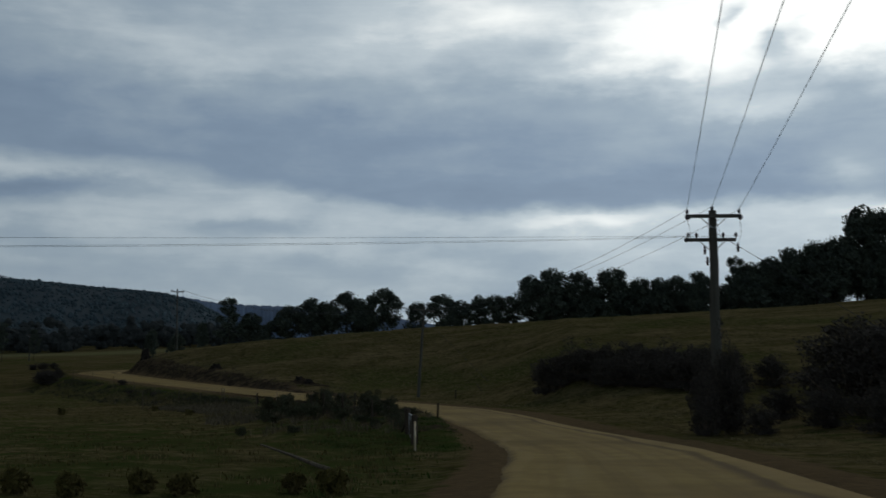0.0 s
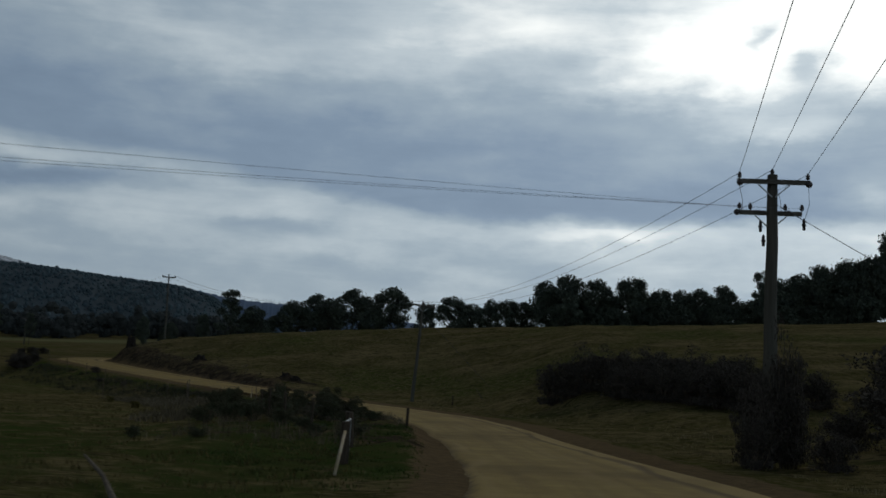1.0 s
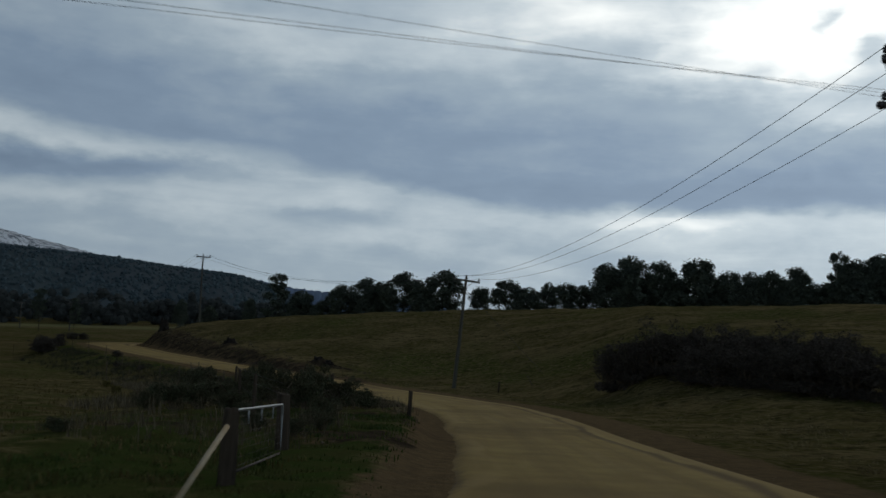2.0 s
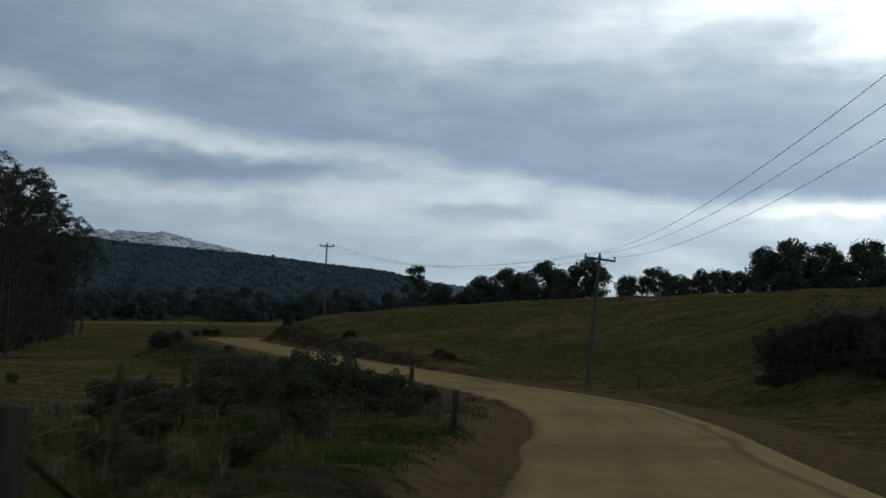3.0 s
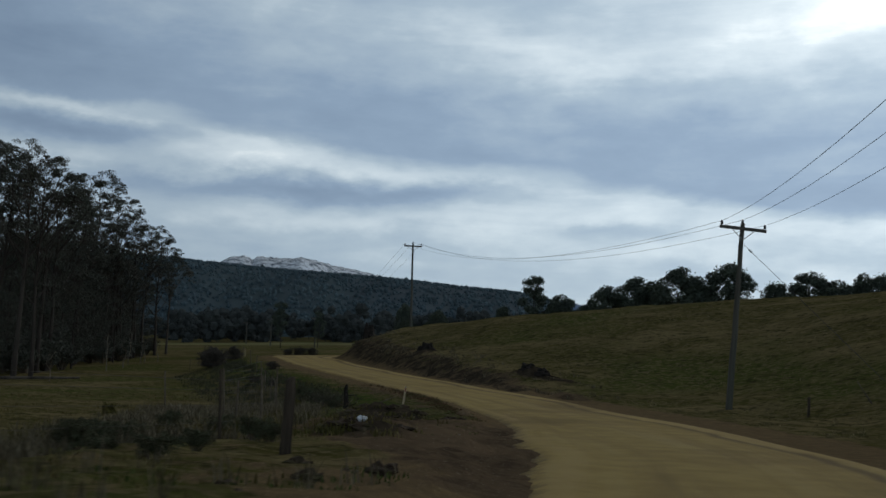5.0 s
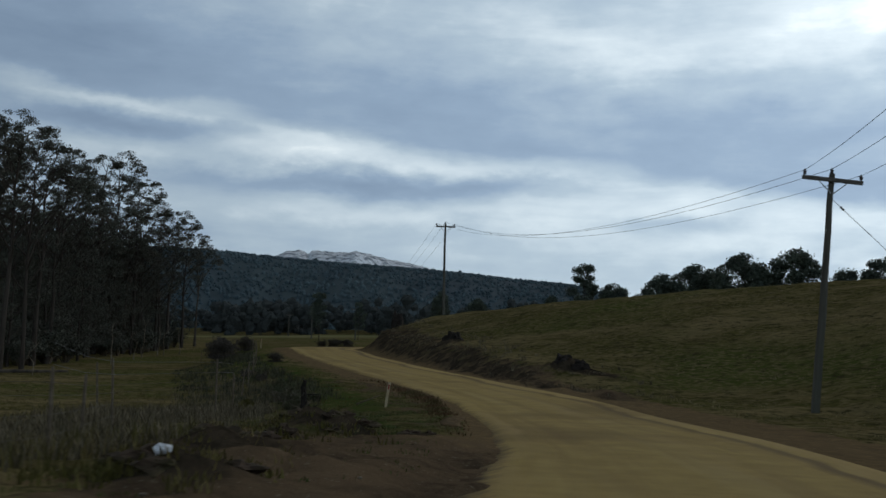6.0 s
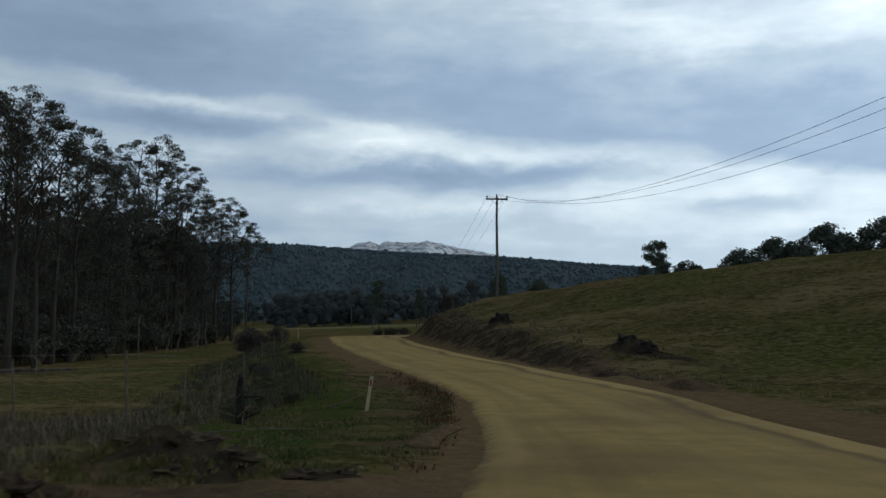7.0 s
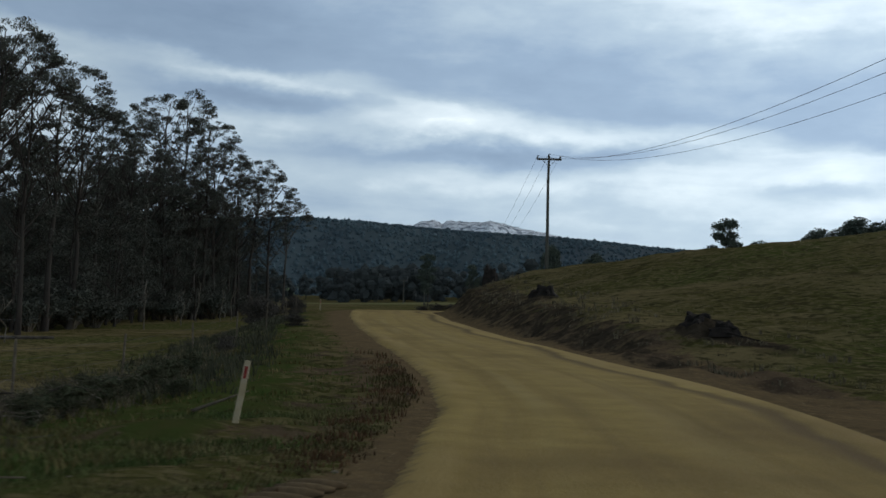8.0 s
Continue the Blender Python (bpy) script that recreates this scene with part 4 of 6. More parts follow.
def tall_gums():
    """The dark wood of tall gums on the flat, beyond the paddock."""
    r = np.random.RandomState(11)
    lab = "tall slender gum tree with open dark crown at the wood"
    kinds = [tree_thing("gum_tree", gum_meshes(100 + s, 22, 4.0, b, 22, 0.62, 62, 0.17, M_PALE_BARK if s == 3 else M_BARK, M_LEAF, 0.2, 0.0105, 0.7, (0.9, 1.9), 0.5, 0, 0.7, 0.2), lab, "gums of the wood") for s, b in enumerate((0.34, 0.44, 0.38, 0.5, 0.3))]
    dense = [tree_thing("gum_tree", gum_meshes(140 + s, 22, 4.2, b, 18, 1.3, 70, 0.26, M_BARK, M_LEAF, 0.3, 0.009, 0.7), "dense dark gum tree inside the wood", "gums of the wood") for s, b in enumerate((0.06, 0.12, 0.2))]
    edge = [(-79.0, 140.0, 22.6), (-78.0, 142.0, 23.2), (-80.0, 146.0, 24.0), (-86.0, 148.0, 24.6), (-74.2, 142.6, 21.8), (-76, 146.5, 21.2), (-81.2, 152.4, 22.1), (-84.1, 156.8, 20.6), (-90.9, 164.3, 22.0), (-97.2, 172.4, 22.7), (-106.1, 184.9, 28.3), (-109.5, 190.0, 30.1), (-107.0, 192.7, 27.3), (-110.1, 197.3, 25.3), (-111.8, 202.6, 24.3), (-113.9, 207.5, 24.4), (-115.6, 212.7, 23.2), (-117.6, 218.1, 20.6)]
    for x, y, top in edge:
        plant(kinds, x, y, top - 0.6 - land_z(x, y), 22, r.rand(), wide=r.uniform(0.9, 1.2))
    for i in range(150):
        t, d = 0.07 + 0.93 * r.rand(), r.uniform(2, 46)
        x, y = -69 - 50 * t - d * 0.9, 135 + 86 * t + d * 0.25
        limit = np.interp(t, [0, 0.25, 0.45, 0.55, 0.75, 1.0], [18.5, 19.5, 20, 22, 20, 15])
        if i % 3:
            plant(dense, x, y, limit * r.uniform(0.4, 0.74), 22, r.rand(), wide=r.uniform(1.1, 1.5))
        else:
            plant(kinds, x, y, limit * r.uniform(0.75, 1.0), 22, r.rand(), wide=r.uniform(0.9, 1.2))
    retire(kinds + dense)
    bush = [shrub_thing("undergrowth_bush", shrub_meshes(180 + s, 3.0, 3.2, M_LEAF, 16, 60, 0.06, 0.26), "dark undergrowth bush among the gum trunks", "undergrowth of the wood") for s in range(3)]
    for i in range(44):
        t, d = (i + r.rand()) / 44, r.uniform(1.5, 14)
        plant(bush, -69 - 50 * t - d * 0.9, 135 + 86 * t + d * 0.25, r.uniform(1.5, 4.5), 3.0, r.rand(), wide=1.3)
    retire(bush)


def ridge_gums():
    """The row of broad gums beyond the crest of the paddock, running into the wooded slope."""
    r = np.random.RandomState(23)
    lab = "broad dark gum tree with clumped crown beyond the grassy crest"
    kinds = [tree_thing("gum_tree", gum_meshes(200 + s, 14, 3.5, b, 13, 1.5, 95, 0.46, M_BARK, M_LEAF_FAR, 0.2, 0.014, 0.6, (0.7, 1.6), 0.75, 14, 0.35, 0.34), lab, "gums beyond the crest") for s, b in enumerate((0.16, 0.28, 0.2, 0.12, 0.32))]
    row = [(-78.5, 270.5, 14.3, 0.6), (-67.5, 272, 16.5, 1), (-62, 268, 14.3, 1), (-57.6, 268, 17.8, 1), (-53, 272, 19.7, 1.1), (-49, 268, 18.4, 1), (-42.5, 262, 20.4, 1.05), (-38.8, 266, 18.2, 0.8), (-34.2, 263, 20.9, 1.05), (-27.2, 266, 18.0, 0.8), (-21.5, 266, 19.7, 1), (-16.8, 266, 18.2, 1), (-12.9, 268, 19.5, 0.6), (-9.5, 266, 19.3, 0.9), (-6, 268, 19.0, 0.9)]
    row += [(-0.8, 262, 23.3, 0.8), (3.2, 260, 24.5, 1), (10, 262, 24.0, 0.9), (16.7, 262, 24.5, 1), (23, 264, 22.4, 0.8), (27.2, 266, 22.5, 0.8), (31.5, 266, 22.8, 0.8), (36.5, 264, 23.6, 0.9), (47.5, 266, 25.6, 0.9), (52, 264, 26.5, 0.9), (56, 262, 28.2, 1), (60.8, 262, 29.5, 1), (65.7, 262, 30.4, 0.9), (71.4, 262, 37.0, 0.9), (75.4, 260, 35.8, 0.9), (82, 258, 36.5, 1), (90, 256, 38, 1)]
    slim = [tree_thing("gum_tree", gum_meshes(230, 14, 3.0, 0.2, 13, 1.3, 90, 0.40, M_BARK, M_LEAF_FAR, 0.2, 0.012, 0.7, (0.5, 1.2), 0.6, 7, 0.5, 0.2), "slim open gum tree with layered leaf clumps beyond the crest", "gums beyond the crest")]
    plant(slim, -72.3, 270.5, 20.2 - land_z(-72.3, 270.5), 14, 0.3, wide=0.9)
    plant(slim, 43.9, 264.0, 27.0 - land_z(43.9, 264.0), 14, 0.8, wide=0.6)
    plant(slim, -126.1, 265.5, 15.0 - land_z(-126.1, 265.5), 14, 0.5, wide=0.8)
    plant(slim, -122.3, 274.0, 13.6 - land_z(-122.3, 274.0), 14, 0.1, wide=0.7)
    retire(slim)
    for x, y, top, w in row:
        h = top - land_z(x, y)
        plant(kinds, x, y, h, 14, r.rand(), wide=w * 1.12 * min(1.0, 14 / h) ** 0.5)
    for _ in range(26):
        x = r.uniform(2, 105)
        y = r.uniform(268, 300)
        top = np.interp(x, [-70, -60, -14, 0, 20, 40, 60, 75, 100], [13, 14.5, 16, 18.5, 19.5, 21.5, 26, 30, 33])
        h = (top - land_z(x, y)) * r.uniform(0.7, 1.0)
        plant(kinds, x, y, max(4, h), 14, r.rand(), wide=1.15)
    for i in range(22):
        x = 1 + 85 * (i + r.rand()) / 22
        y = r.uniform(262, 268)
        top = np.interp(x, [-64, -45, -20, 0, 40, 60, 84], [14.0, 15.8, 17.0, 20.0, 21.5, 26, 32]) * r.uniform(0.93, 1.03)
        h = top - land_z(x, y)
        plant(kinds, x, y, h, 14, r.rand(), wide=1.35 * min(1.0, 14 / h) ** 0.5)
    for x, y, top, w in ((-61.3, 203.4, 9.5, 0.85), (-65.0, 201.0, 10.3, 0.6)):
        plant(kinds, x, y, top - land_z(x, y), 14, r.rand(), wide=w)
    retire(kinds)


def far_belt():
    """The belt of trees across the valley floor at the foot of the hill."""
    r = np.random.RandomState(31)
    vs, fs, o = [], [], 0
    for i in range(340):
        az = radians(r.uniform(17, 64))
        d = r.uniform(300, 430)
        x, y = -8 - d * math.sin(az), 100 + d * math.cos(az)
        z = land_z(x, y)
        h = r.uniform(5.5, 9.5) * (1.3 if r.rand() < 0.10 else 1.0)
        n = r.randint(7, 12)
        c = np.column_stack([r.normal(0, 0.22 * h, n), r.normal(0, 0.22 * h, n), r.uniform(0.02 * h, 0.9 * h, n)]) + (x, y, z)
        v, f = sprigs(c, r.uniform(0.18, 0.30, n) * h, 60, 0.5, r, 0.1)
        t, tf = tube([(x, y, z - 1), (x, y, z + h * 0.8)], [0.2, 0.08], 4)
        inner = crowns(c - (0, 0, 0.05 * h), np.full(n, 0.2 * h), np.full(n, 0.8), r)
        for a, b in ((v, f), inner, (t, tf)):
            vs.append(a)
            fs += [tuple(k + o for k in q) for q in b]
            o += len(a)
    tagged(new("far_woods", mesh_of("far_woods", np.concatenate(vs), fs, M_BELT)), "belt of dark trees across the valley floor", "woodland", kind="stuff")


def shrub_meshes(seed, h, w, leaf, stems=15, per=105, size=0.047, clump=0.23, skirt=False):
    r = np.random.RandomState(seed)
    wood, ends, rads = [], [], []
    for i in range(stems):
        az, lean = r.uniform(0, 6.28), r.uniform(0.1, 1.0)
        top = np.array([math.cos(az) * w * 0.5 * lean, math.sin(az) * w * 0.5 * lean, h * r.uniform(0.55, 0.95) * (1 - 0.25 * lean)])
        mid = top * (0.45, 0.45, 0.55) + r.normal(0, 0.06 * h, 3)
        wood.append(tube([(top[0] * 0.1, top[1] * 0.1, -0.1), mid, top], [0.022 * h, 0.014 * h, 0.004 * h], 4, False))
        for t in (0.1, 0.45, 0.7, 1.0):
            ends.append(mid * (1 - t) + top * t + r.normal(0, 0.07 * h, 3))
            rads.append(clump * h * r.uniform(0.6, 1.1) * 0.8)
        if skirt:
            ends.append(np.array([top[0] * 0.9, top[1] * 0.9, 0.15 * h]))
            rads.append(clump * h * 0.7)
    v, f = joined(wood)
    ends = np.array(ends)
    ends[:, 2] = np.maximum(ends[:, 2], 0.12 * h)
    lv, lf = sprigs(ends, rads, per, size * h, r, 0.0)
    lv[:, 2] = np.maximum(lv[:, 2], 0.0)
    return mesh_of("woody_base", v, f, M_TWIG, True), mesh_of("foliage", lv, lf, leaf)


def shrub_thing(name, meshes, label, group):
    ob = new(name)
    tagged(ob, label, "shrub", group)
    part("woody_base", meshes[0], ob)
    part("foliage", meshes[1], ob)
    return ob


def scrub():
    """Wattle and bracken scrub along the fence, tussocks, and the dark thickets across the road."""
    r = np.random.RandomState(41)
    kinds = [shrub_thing("shrub", shrub_meshes(300 + s, 1.6, 1.7, M_SCRUB), "unkempt dark roadside wattle shrub beside the fence", "shrubs along the fence") for s in range(5)]
    for x, y, h, w in ((-0.6, 54.5, 0.55, 1.2), (-1.6, 57.2, 0.65, 1.3), (-3.0, 59.5, 0.75, 1.3), (-4.6, 61.5, 1.05, 1.1), (-6.0, 63.0, 1.1, 1.1), (-4.3, 65.2, 0.95, 1.1), (-6.6, 67.5, 0.95, 1.1), (-8.3, 66.3, 0.85, 1.1), (-8.4, 71.0, 1.6, 0.85), (-10.2, 74.5, 1.35, 0.9), (-6.4, 72.0, 1.5, 0.85), (-7.4, 73.6, 1.4, 0.85), (-3.2, 51.5, 0.45, 1.3), (-5.6, 53.0, 0.45, 1.3), (-2.0, 62.5, 1.1, 1.1), (-2.4, 63.9, 0.5, 1.4), (-3.2, 64.6, 0.55, 1.4), (-1.5, 64.9, 0.45, 1.4), (-1.4, 66.4, 0.5, 1.3), (-2.6, 69.8, 0.6, 1.2), (-2.9, 65.6, 1.5, 0.9), (-2.3, 67.2, 1.2, 1.0), (-3.5, 68.5, 1.15, 1.0), (-5.0, 70.0, 1.2, 1.0), (-3.6, 62.4, 0.9, 1.2), (-5.2, 67.0, 1.2, 1.0), (-8.8, 79.5, 0.55, 1.3), (-9.8, 81.0, 0.6, 1.3), (-11.0, 82.8, 0.6, 1.3), (-9.2, 77.2, 0.65, 1.3), (-7.7, 78.8, 0.4, 1.4), (-12.4, 81.0, 0.7, 1.3), (-10.8, 78.6, 0.7, 1.3), (-11.8, 82.5, 0.7, 1.0), (-8.2, 83.4, 0.5, 1.2), (-9.6, 85.0, 0.6, 1.2), (-11.4, 86.4, 0.65, 1.2), (-13.2, 84.4, 0.7, 1.2), (-10.2, 82.0, 0.65, 1.2), (-7.6, 80.6, 0.45, 1.2), (-13.8, 88.0, 0.7, 1.2), (-6.6, 78.4, 0.5, 1.2), (-20.9, 107.4, 0.5, 1.2), (-21.6, 108.7, 0.6, 1.2), (-22.6, 110.0, 0.7, 1.2), (-23.8, 111.5, 0.75, 1.2), (-25.0, 113.0, 0.75, 1.2), (-26.3, 114.7, 0.8, 1.2), (-24.4, 113.8, 0.55, 1.2), (-27.8, 116.6, 0.8, 1.2), (-29.8, 119.2, 0.8, 1.2), (0.5, 53.6, 0.5, 1.3), (0.4, 55.8, 0.5, 1.4), (-0.3, 57.6, 0.5, 1.4), (-0.6, 59.6, 0.6, 1.3), (-1.2, 61.4, 0.6, 1.3), (-0.6, 64.0, 0.6, 1.3)):
        plant(kinds, x, y, h, 1.6, r.rand(), wide=w * 0.88)
    for i in range(15):
        plant(kinds, r.uniform(-8.0, -2.0), r.uniform(63.5, 73.0), r.uniform(0.4, 0.8), 1.6, r.rand(), wide=1.3)
    retire(kinds)
    tus = [shrub_thing("tussock", shrub_meshes(330 + s, 0.6, 0.6, M_GRASS, 14, 26, 0.5, 0.3), "dark rush tussock in the wet paddock", "rush tussocks") for s in range(3)]
    for x, y, h in ((-2.4, 28.5, 0.6), (-1.2, 28.0, 0.55), (-0.2, 28.6, 0.55), (0.6, 28.4, 0.55), (2.2, 29.5, 0.5), (3.0, 29.0, 0.6), (-3.6, 27.8, 0.6), (-9, 33, 0.5), (-25, 66, 0.6), (-30, 90, 0.7), (-19, 86, 0.6), (-27, 101, 0.6), (-23.3, 108.2, 0.6)):
        plant(tus, x, y, 0.72 * h, 0.6, r.rand(), wide=0.9)
    retire(tus)
    thick = [shrub_thing("thicket_bush", shrub_meshes(360 + s, 4.0, 4.6, M_HEDGE, 26, 72, 0.048, 0.25, True), "very dark dense thicket bush at the paddock's foot", "dark thicket bushes") for s in range(4)]
    hedge = [(np.interp(t, [0, 0.5, 1], [5.2, 11.5, 17.0]), np.interp(t, [0, 0.5, 1], [102.0, 98.5, 92.0]), r.uniform(2.9, 3.2), 0.8) for t in np.linspace(0, 1, 11)]
    hedge += [(np.interp(t, [0, 1], [9.5, 18.0]), np.interp(t, [0, 1], [97.0, 86.0]), r.uniform(2.2, 2.8), 0.9) for t in np.linspace(0, 1, 7)]
    hedge += [(21.0, 90.0, 2.3, 1.0), (22.5, 82.0, 2.3, 1.1), (26.0, 78.0, 4.6, 1.2)]
    hedge += [(13.3, 56.5, 4.05, 0.3), (13.5, 56.3, 2.6, 0.5), (12.3, 55.6, 2.7, 0.38), (12.2, 54.6, 1.5, 0.6), (14.2, 54.0, 1.2, 0.9), (17.0, 55.5, 1.7, 0.9), (19.5, 53.0, 2.2, 1.0), (16.6, 62.5, 1.5, 1.1), (20.0, 62.0, 4.4, 1.1), (23.0, 57.0, 4.8, 1.1), (17.8, 50.0, 2.0, 0.9), (21.0, 48.0, 3.2, 1.0), (24.5, 66.0, 5.4, 1.1), (27.0, 60.0, 5.8, 1.1), (30.0, 75.0, 6.0, 1.2), (34.0, 88.0, 6.5, 1.2), (27.0, 90.0, 4.6, 1.2), (33.0, 69.0, 7.0, 1.2), (38.0, 100.0, 7.0, 1.3)]
    hedge += [(-37.0, 127.5, 0.5, 1.5), (-41.5, 132.0, 0.5, 1.6), (-46, 141, 0.7, 1.6), (-62.0, 155.4, 1.9, 1.2), (-63.4, 156.6, 2.1, 1.1), (-64.6, 158.6, 1.7, 1.2), (-62.6, 159.5, 1.4, 1.2), (-95.4, 227.6, 1.4, 1.3), (-97.0, 226.6, 1.5, 1.4), (-98.6, 225.6, 1.3, 1.3)]
    for x, y, h, w in hedge:
        plant(thick, x, y, h, 4.0, r.rand(), wide=w)
    retire(thick)


tall_gums()
ridge_gums()
far_belt()
scrub()


# ---------------------------------------------------------------- power line
def insulator(at, parent, h=0.24):
    prof = [(0.02, 0.0), (0.02, 0.04), (0.065, 0.05), (0.07, 0.09), (0.04, 0.11), (0.075, 0.13), (0.07, 0.17), (0.035, 0.19), (0.045, 0.22), (0.02, h)]
    v, f = turned(prof, 8)
    ob = part("insulator", mesh_of("insulator", v, f, M_PORCELAIN, True), parent, "brown porcelain pin insulator")
    ob.location = at
    return ob


def power_pole(base, top, arm, turn, label, second=False, r0=0.17, stay=None):
    """A timber pole with a braced crossarm. base and top: places; arm: length; turn: degrees of the arm from +x."""
    base, top = Vector(base), Vector(top)
    h = (top - base).length
    ob = new("power_pole")
    axis = (top - base).normalized()
    ob.matrix_world = Matrix.Translation(base) @ Vector((0, 0, 1)).rotation_difference(axis).to_matrix().to_4x4() @ pose(0, 0, 0, 0, 0, turn)
    tagged(ob, label, "power pole", "poles of the power line")
    u = np.linspace(0, 1, 10)
    r = np.random.RandomState(int(h * 10))
    line = np.column_stack([r.normal(0, 0.012, 10), r.normal(0, 0.012, 10), -0.8 + (h + 0.95) * u])
    v, f = tube(line, r0 * (1 - 0.38 * u), 12)
    part("pole", mesh_of("pole", v, f, M_TIMBER, True), ob)
    tr = r0 * 0.64

    def crossarm(z, length, y):
        a = part("crossarm", mesh_of("crossarm", *box(-length / 2, length / 2, y - 0.055, y + 0.055, z - 0.075, z + 0.075, 0.008), M_ARM), ob)
        for sx in (-1, 1):
            p = box(-0.02, 0.02, -0.006, 0.006, 0, 0.62)
            b = part("brace", mesh_of("brace", *p, M_STEEL), ob, "galvanised flat brace")
            b.matrix_basis = pose(sx * 0.05, y - 0.06, z - 0.52, 0, sx * 48, 0)
        return a

    crossarm(h - 0.12, arm, -tr - 0.05)
    for x in (-arm / 2 + 0.08, arm / 2 - 0.08):
        insulator((x, -tr - 0.05, h - 0.05), ob)
    insulator((0, 0, h + 0.12), ob)
    if second:
        crossarm(h - 1.08, arm * 0.86, tr + 0.06)
        for x in (-arm * 0.43, -arm * 0.28, arm * 0.2, arm * 0.43):
            insulator((x, tr + 0.06, h - 1.0), ob)
        for x, z in ((-0.32, h - 1.72), (arm * 0.46, h - 1.62), (-0.22, h - 2.2)):
            v, f = turned([(0.02, 0), (0.05, 0.02), (0.05, 0.14), (0.075, 0.16), (0.075, 0.2), (0.05, 0.22), (0.05, 0.34), (0.02, 0.4)], 8)
            d = part("drop_out_fuse", mesh_of("drop_out_fuse", v, f, M_PORCELAIN, True), ob, "hanging porcelain fuse holder")
            d.location = (x, tr + 0.06, z)
        for sx in (-1, 1):
            v, f = turned([(0.03, 0), (0.10, 0.02), (0.12, 0.10), (0.09, 0.17), (0.04, 0.2)], 8)
            d = part("strain_insulator", mesh_of("strain_insulator", v, f, M_PORCELAIN, True), ob, "disc strain insulator")
            d.matrix_basis = pose(sx * arm * 0.47, -tr - 0.1, h - 0.2, 90, 0, 0)
        v, f = turned([(0.03, 0), (0.09, 0.02), (0.11, 0.09), (0.08, 0.15), (0.03, 0.18)], 8)
        d = part("strain_insulator", mesh_of("strain_insulator", v, f, M_PORCELAIN, True), ob, "disc strain insulator")
        d.matrix_basis = pose(-arm * 0.43, tr + 0.06, h - 1.08, 0, -90, 0)
        for a, b in (((arm / 2 - 0.05, -tr, h - 0.1), (arm * 0.47, tr, h - 1.25)), ((-arm / 2 + 0.05, -tr, h - 0.1), (-arm * 0.4, tr, h - 1.1)), ((0.05, 0, h), (0.35, tr, h - 1.1))):
            a, b = np.array(a), np.array(b)
            m = (a + b) / 2 + (0.08, 0, -0.1)
            v, f = tube([a, m, b], 0.008, 4)
            part("jumper_lead", mesh_of("jumper_lead", v, f, M_WIRE), ob)
    if stay:
        s = ob.matrix_world.inverted() @ Vector(stay)
        a = np.array((0, 0, h - 0.75))
        v, f = tube([a, np.array(s)], 0.012, 5)
        w = part("stay_wire", mesh_of("stay_wire", v, f, M_WIRE), ob, "slanting galvanised stay wire")
        v, f = turned([(0.02, 0), (0.055, 0.03), (0.03, 0.1), (0.055, 0.17), (0.02, 0.2)], 8)
        d = part("stay_insulator", mesh_of("stay_insulator", v, f, M_PORCELAIN, True), w)
        d.matrix_basis = Matrix.Translation(a + (np.array(s) - a) * 0.05) @ Vector((0, 0, 1)).rotation_difference(Vector(np.array(s) - a)).to_matrix().to_4x4()
    return ob


def arm_points(ob, h, arm, lower=False):
    m = ob.matrix_world
    if lower:
        return [m @ Vector((x, 0.15, h - 0.92)) for x in (-arm * 0.43, 0.0, arm * 0.43)]
    return [m @ Vector((-arm / 2 + 0.08, -0.15, h + 0.16)), m @ Vector((0, 0, h + 0.33)), m @ Vector((arm / 2 - 0.08, -0.15, h + 0.16))]


def wire(a, b, sag, r=0.009):
    a, b = np.array(a), np.array(b)
    u = np.linspace(0, 1, 25)
    p = a + (b - a) * u[:, None]
    p[:, 2] -= 4 * sag * u * (1 - u)
    v, f = tube(p, r, 5)
    return tagged(new("power_line", mesh_of("power_line", v, f, M_WIRE, True)), "sagging bare aluminium power line wire", "wire", "wires of the power line")


pole_1 = power_pole((13.2, 58.6, land_z(13.2, 58.6)), (13.29, 58.87, 9.25), 2.35, 2, "grey timber power pole with two crossarms and fuses", True, 0.265, (22, 50, 1.2))
pole_2 = power_pole((-7.75, 121.4, land_z(-7.75, 121.4)), (-7.2, 122.0, 8.72), 2.25, 27, "leaning grey timber power pole at the paddock's foot", False, 0.17, (-0.6, 125, 1.0))
pole_3 = power_pole((-51.93, 176.49, land_z(-51.93, 176.49)), (-51.93, 176.49, 15.0), 1.95, 36, "upright timber power pole on the bank's crest", False, 0.15)
h1, h2, h3 = ((Vector(t) - o.matrix_world.translation).length for t, o in (((13.29, 58.87, 9.25), pole_1), ((-7.2, 122.0, 8.72), pole_2), ((-51.93, 176.49, 15.0), pole_3)))
far_poles = [power_pole((x, y, land_z(x, y)), (x, y, land_z(x, y) + hh), 2.0, 30, "far grey power pole in the valley", False, 0.16) for x, y, hh in ((-125.4, 277.9, 6.4), (-149.8, 297.7, 6.6), (-177.3, 327.3, 6.0))]
A1, A2, A3 = arm_points(pole_1, h1, 2.35), arm_points(pole_2, h2, 2.25), arm_points(pole_3, h3, 1.95)
A4 = arm_points(far_poles[0], 6.4, 2.0)
for k in range(3):
    wire(A1[k], A2[k], 1.5)
    wire(A2[k], A3[k], 1.8)
    wire(A3[k], A4[k], 2.2)
    wire(A1[k], Vector((6.5 + (k - 1) * 1.1, -24.0, 9.6)), 0.5)
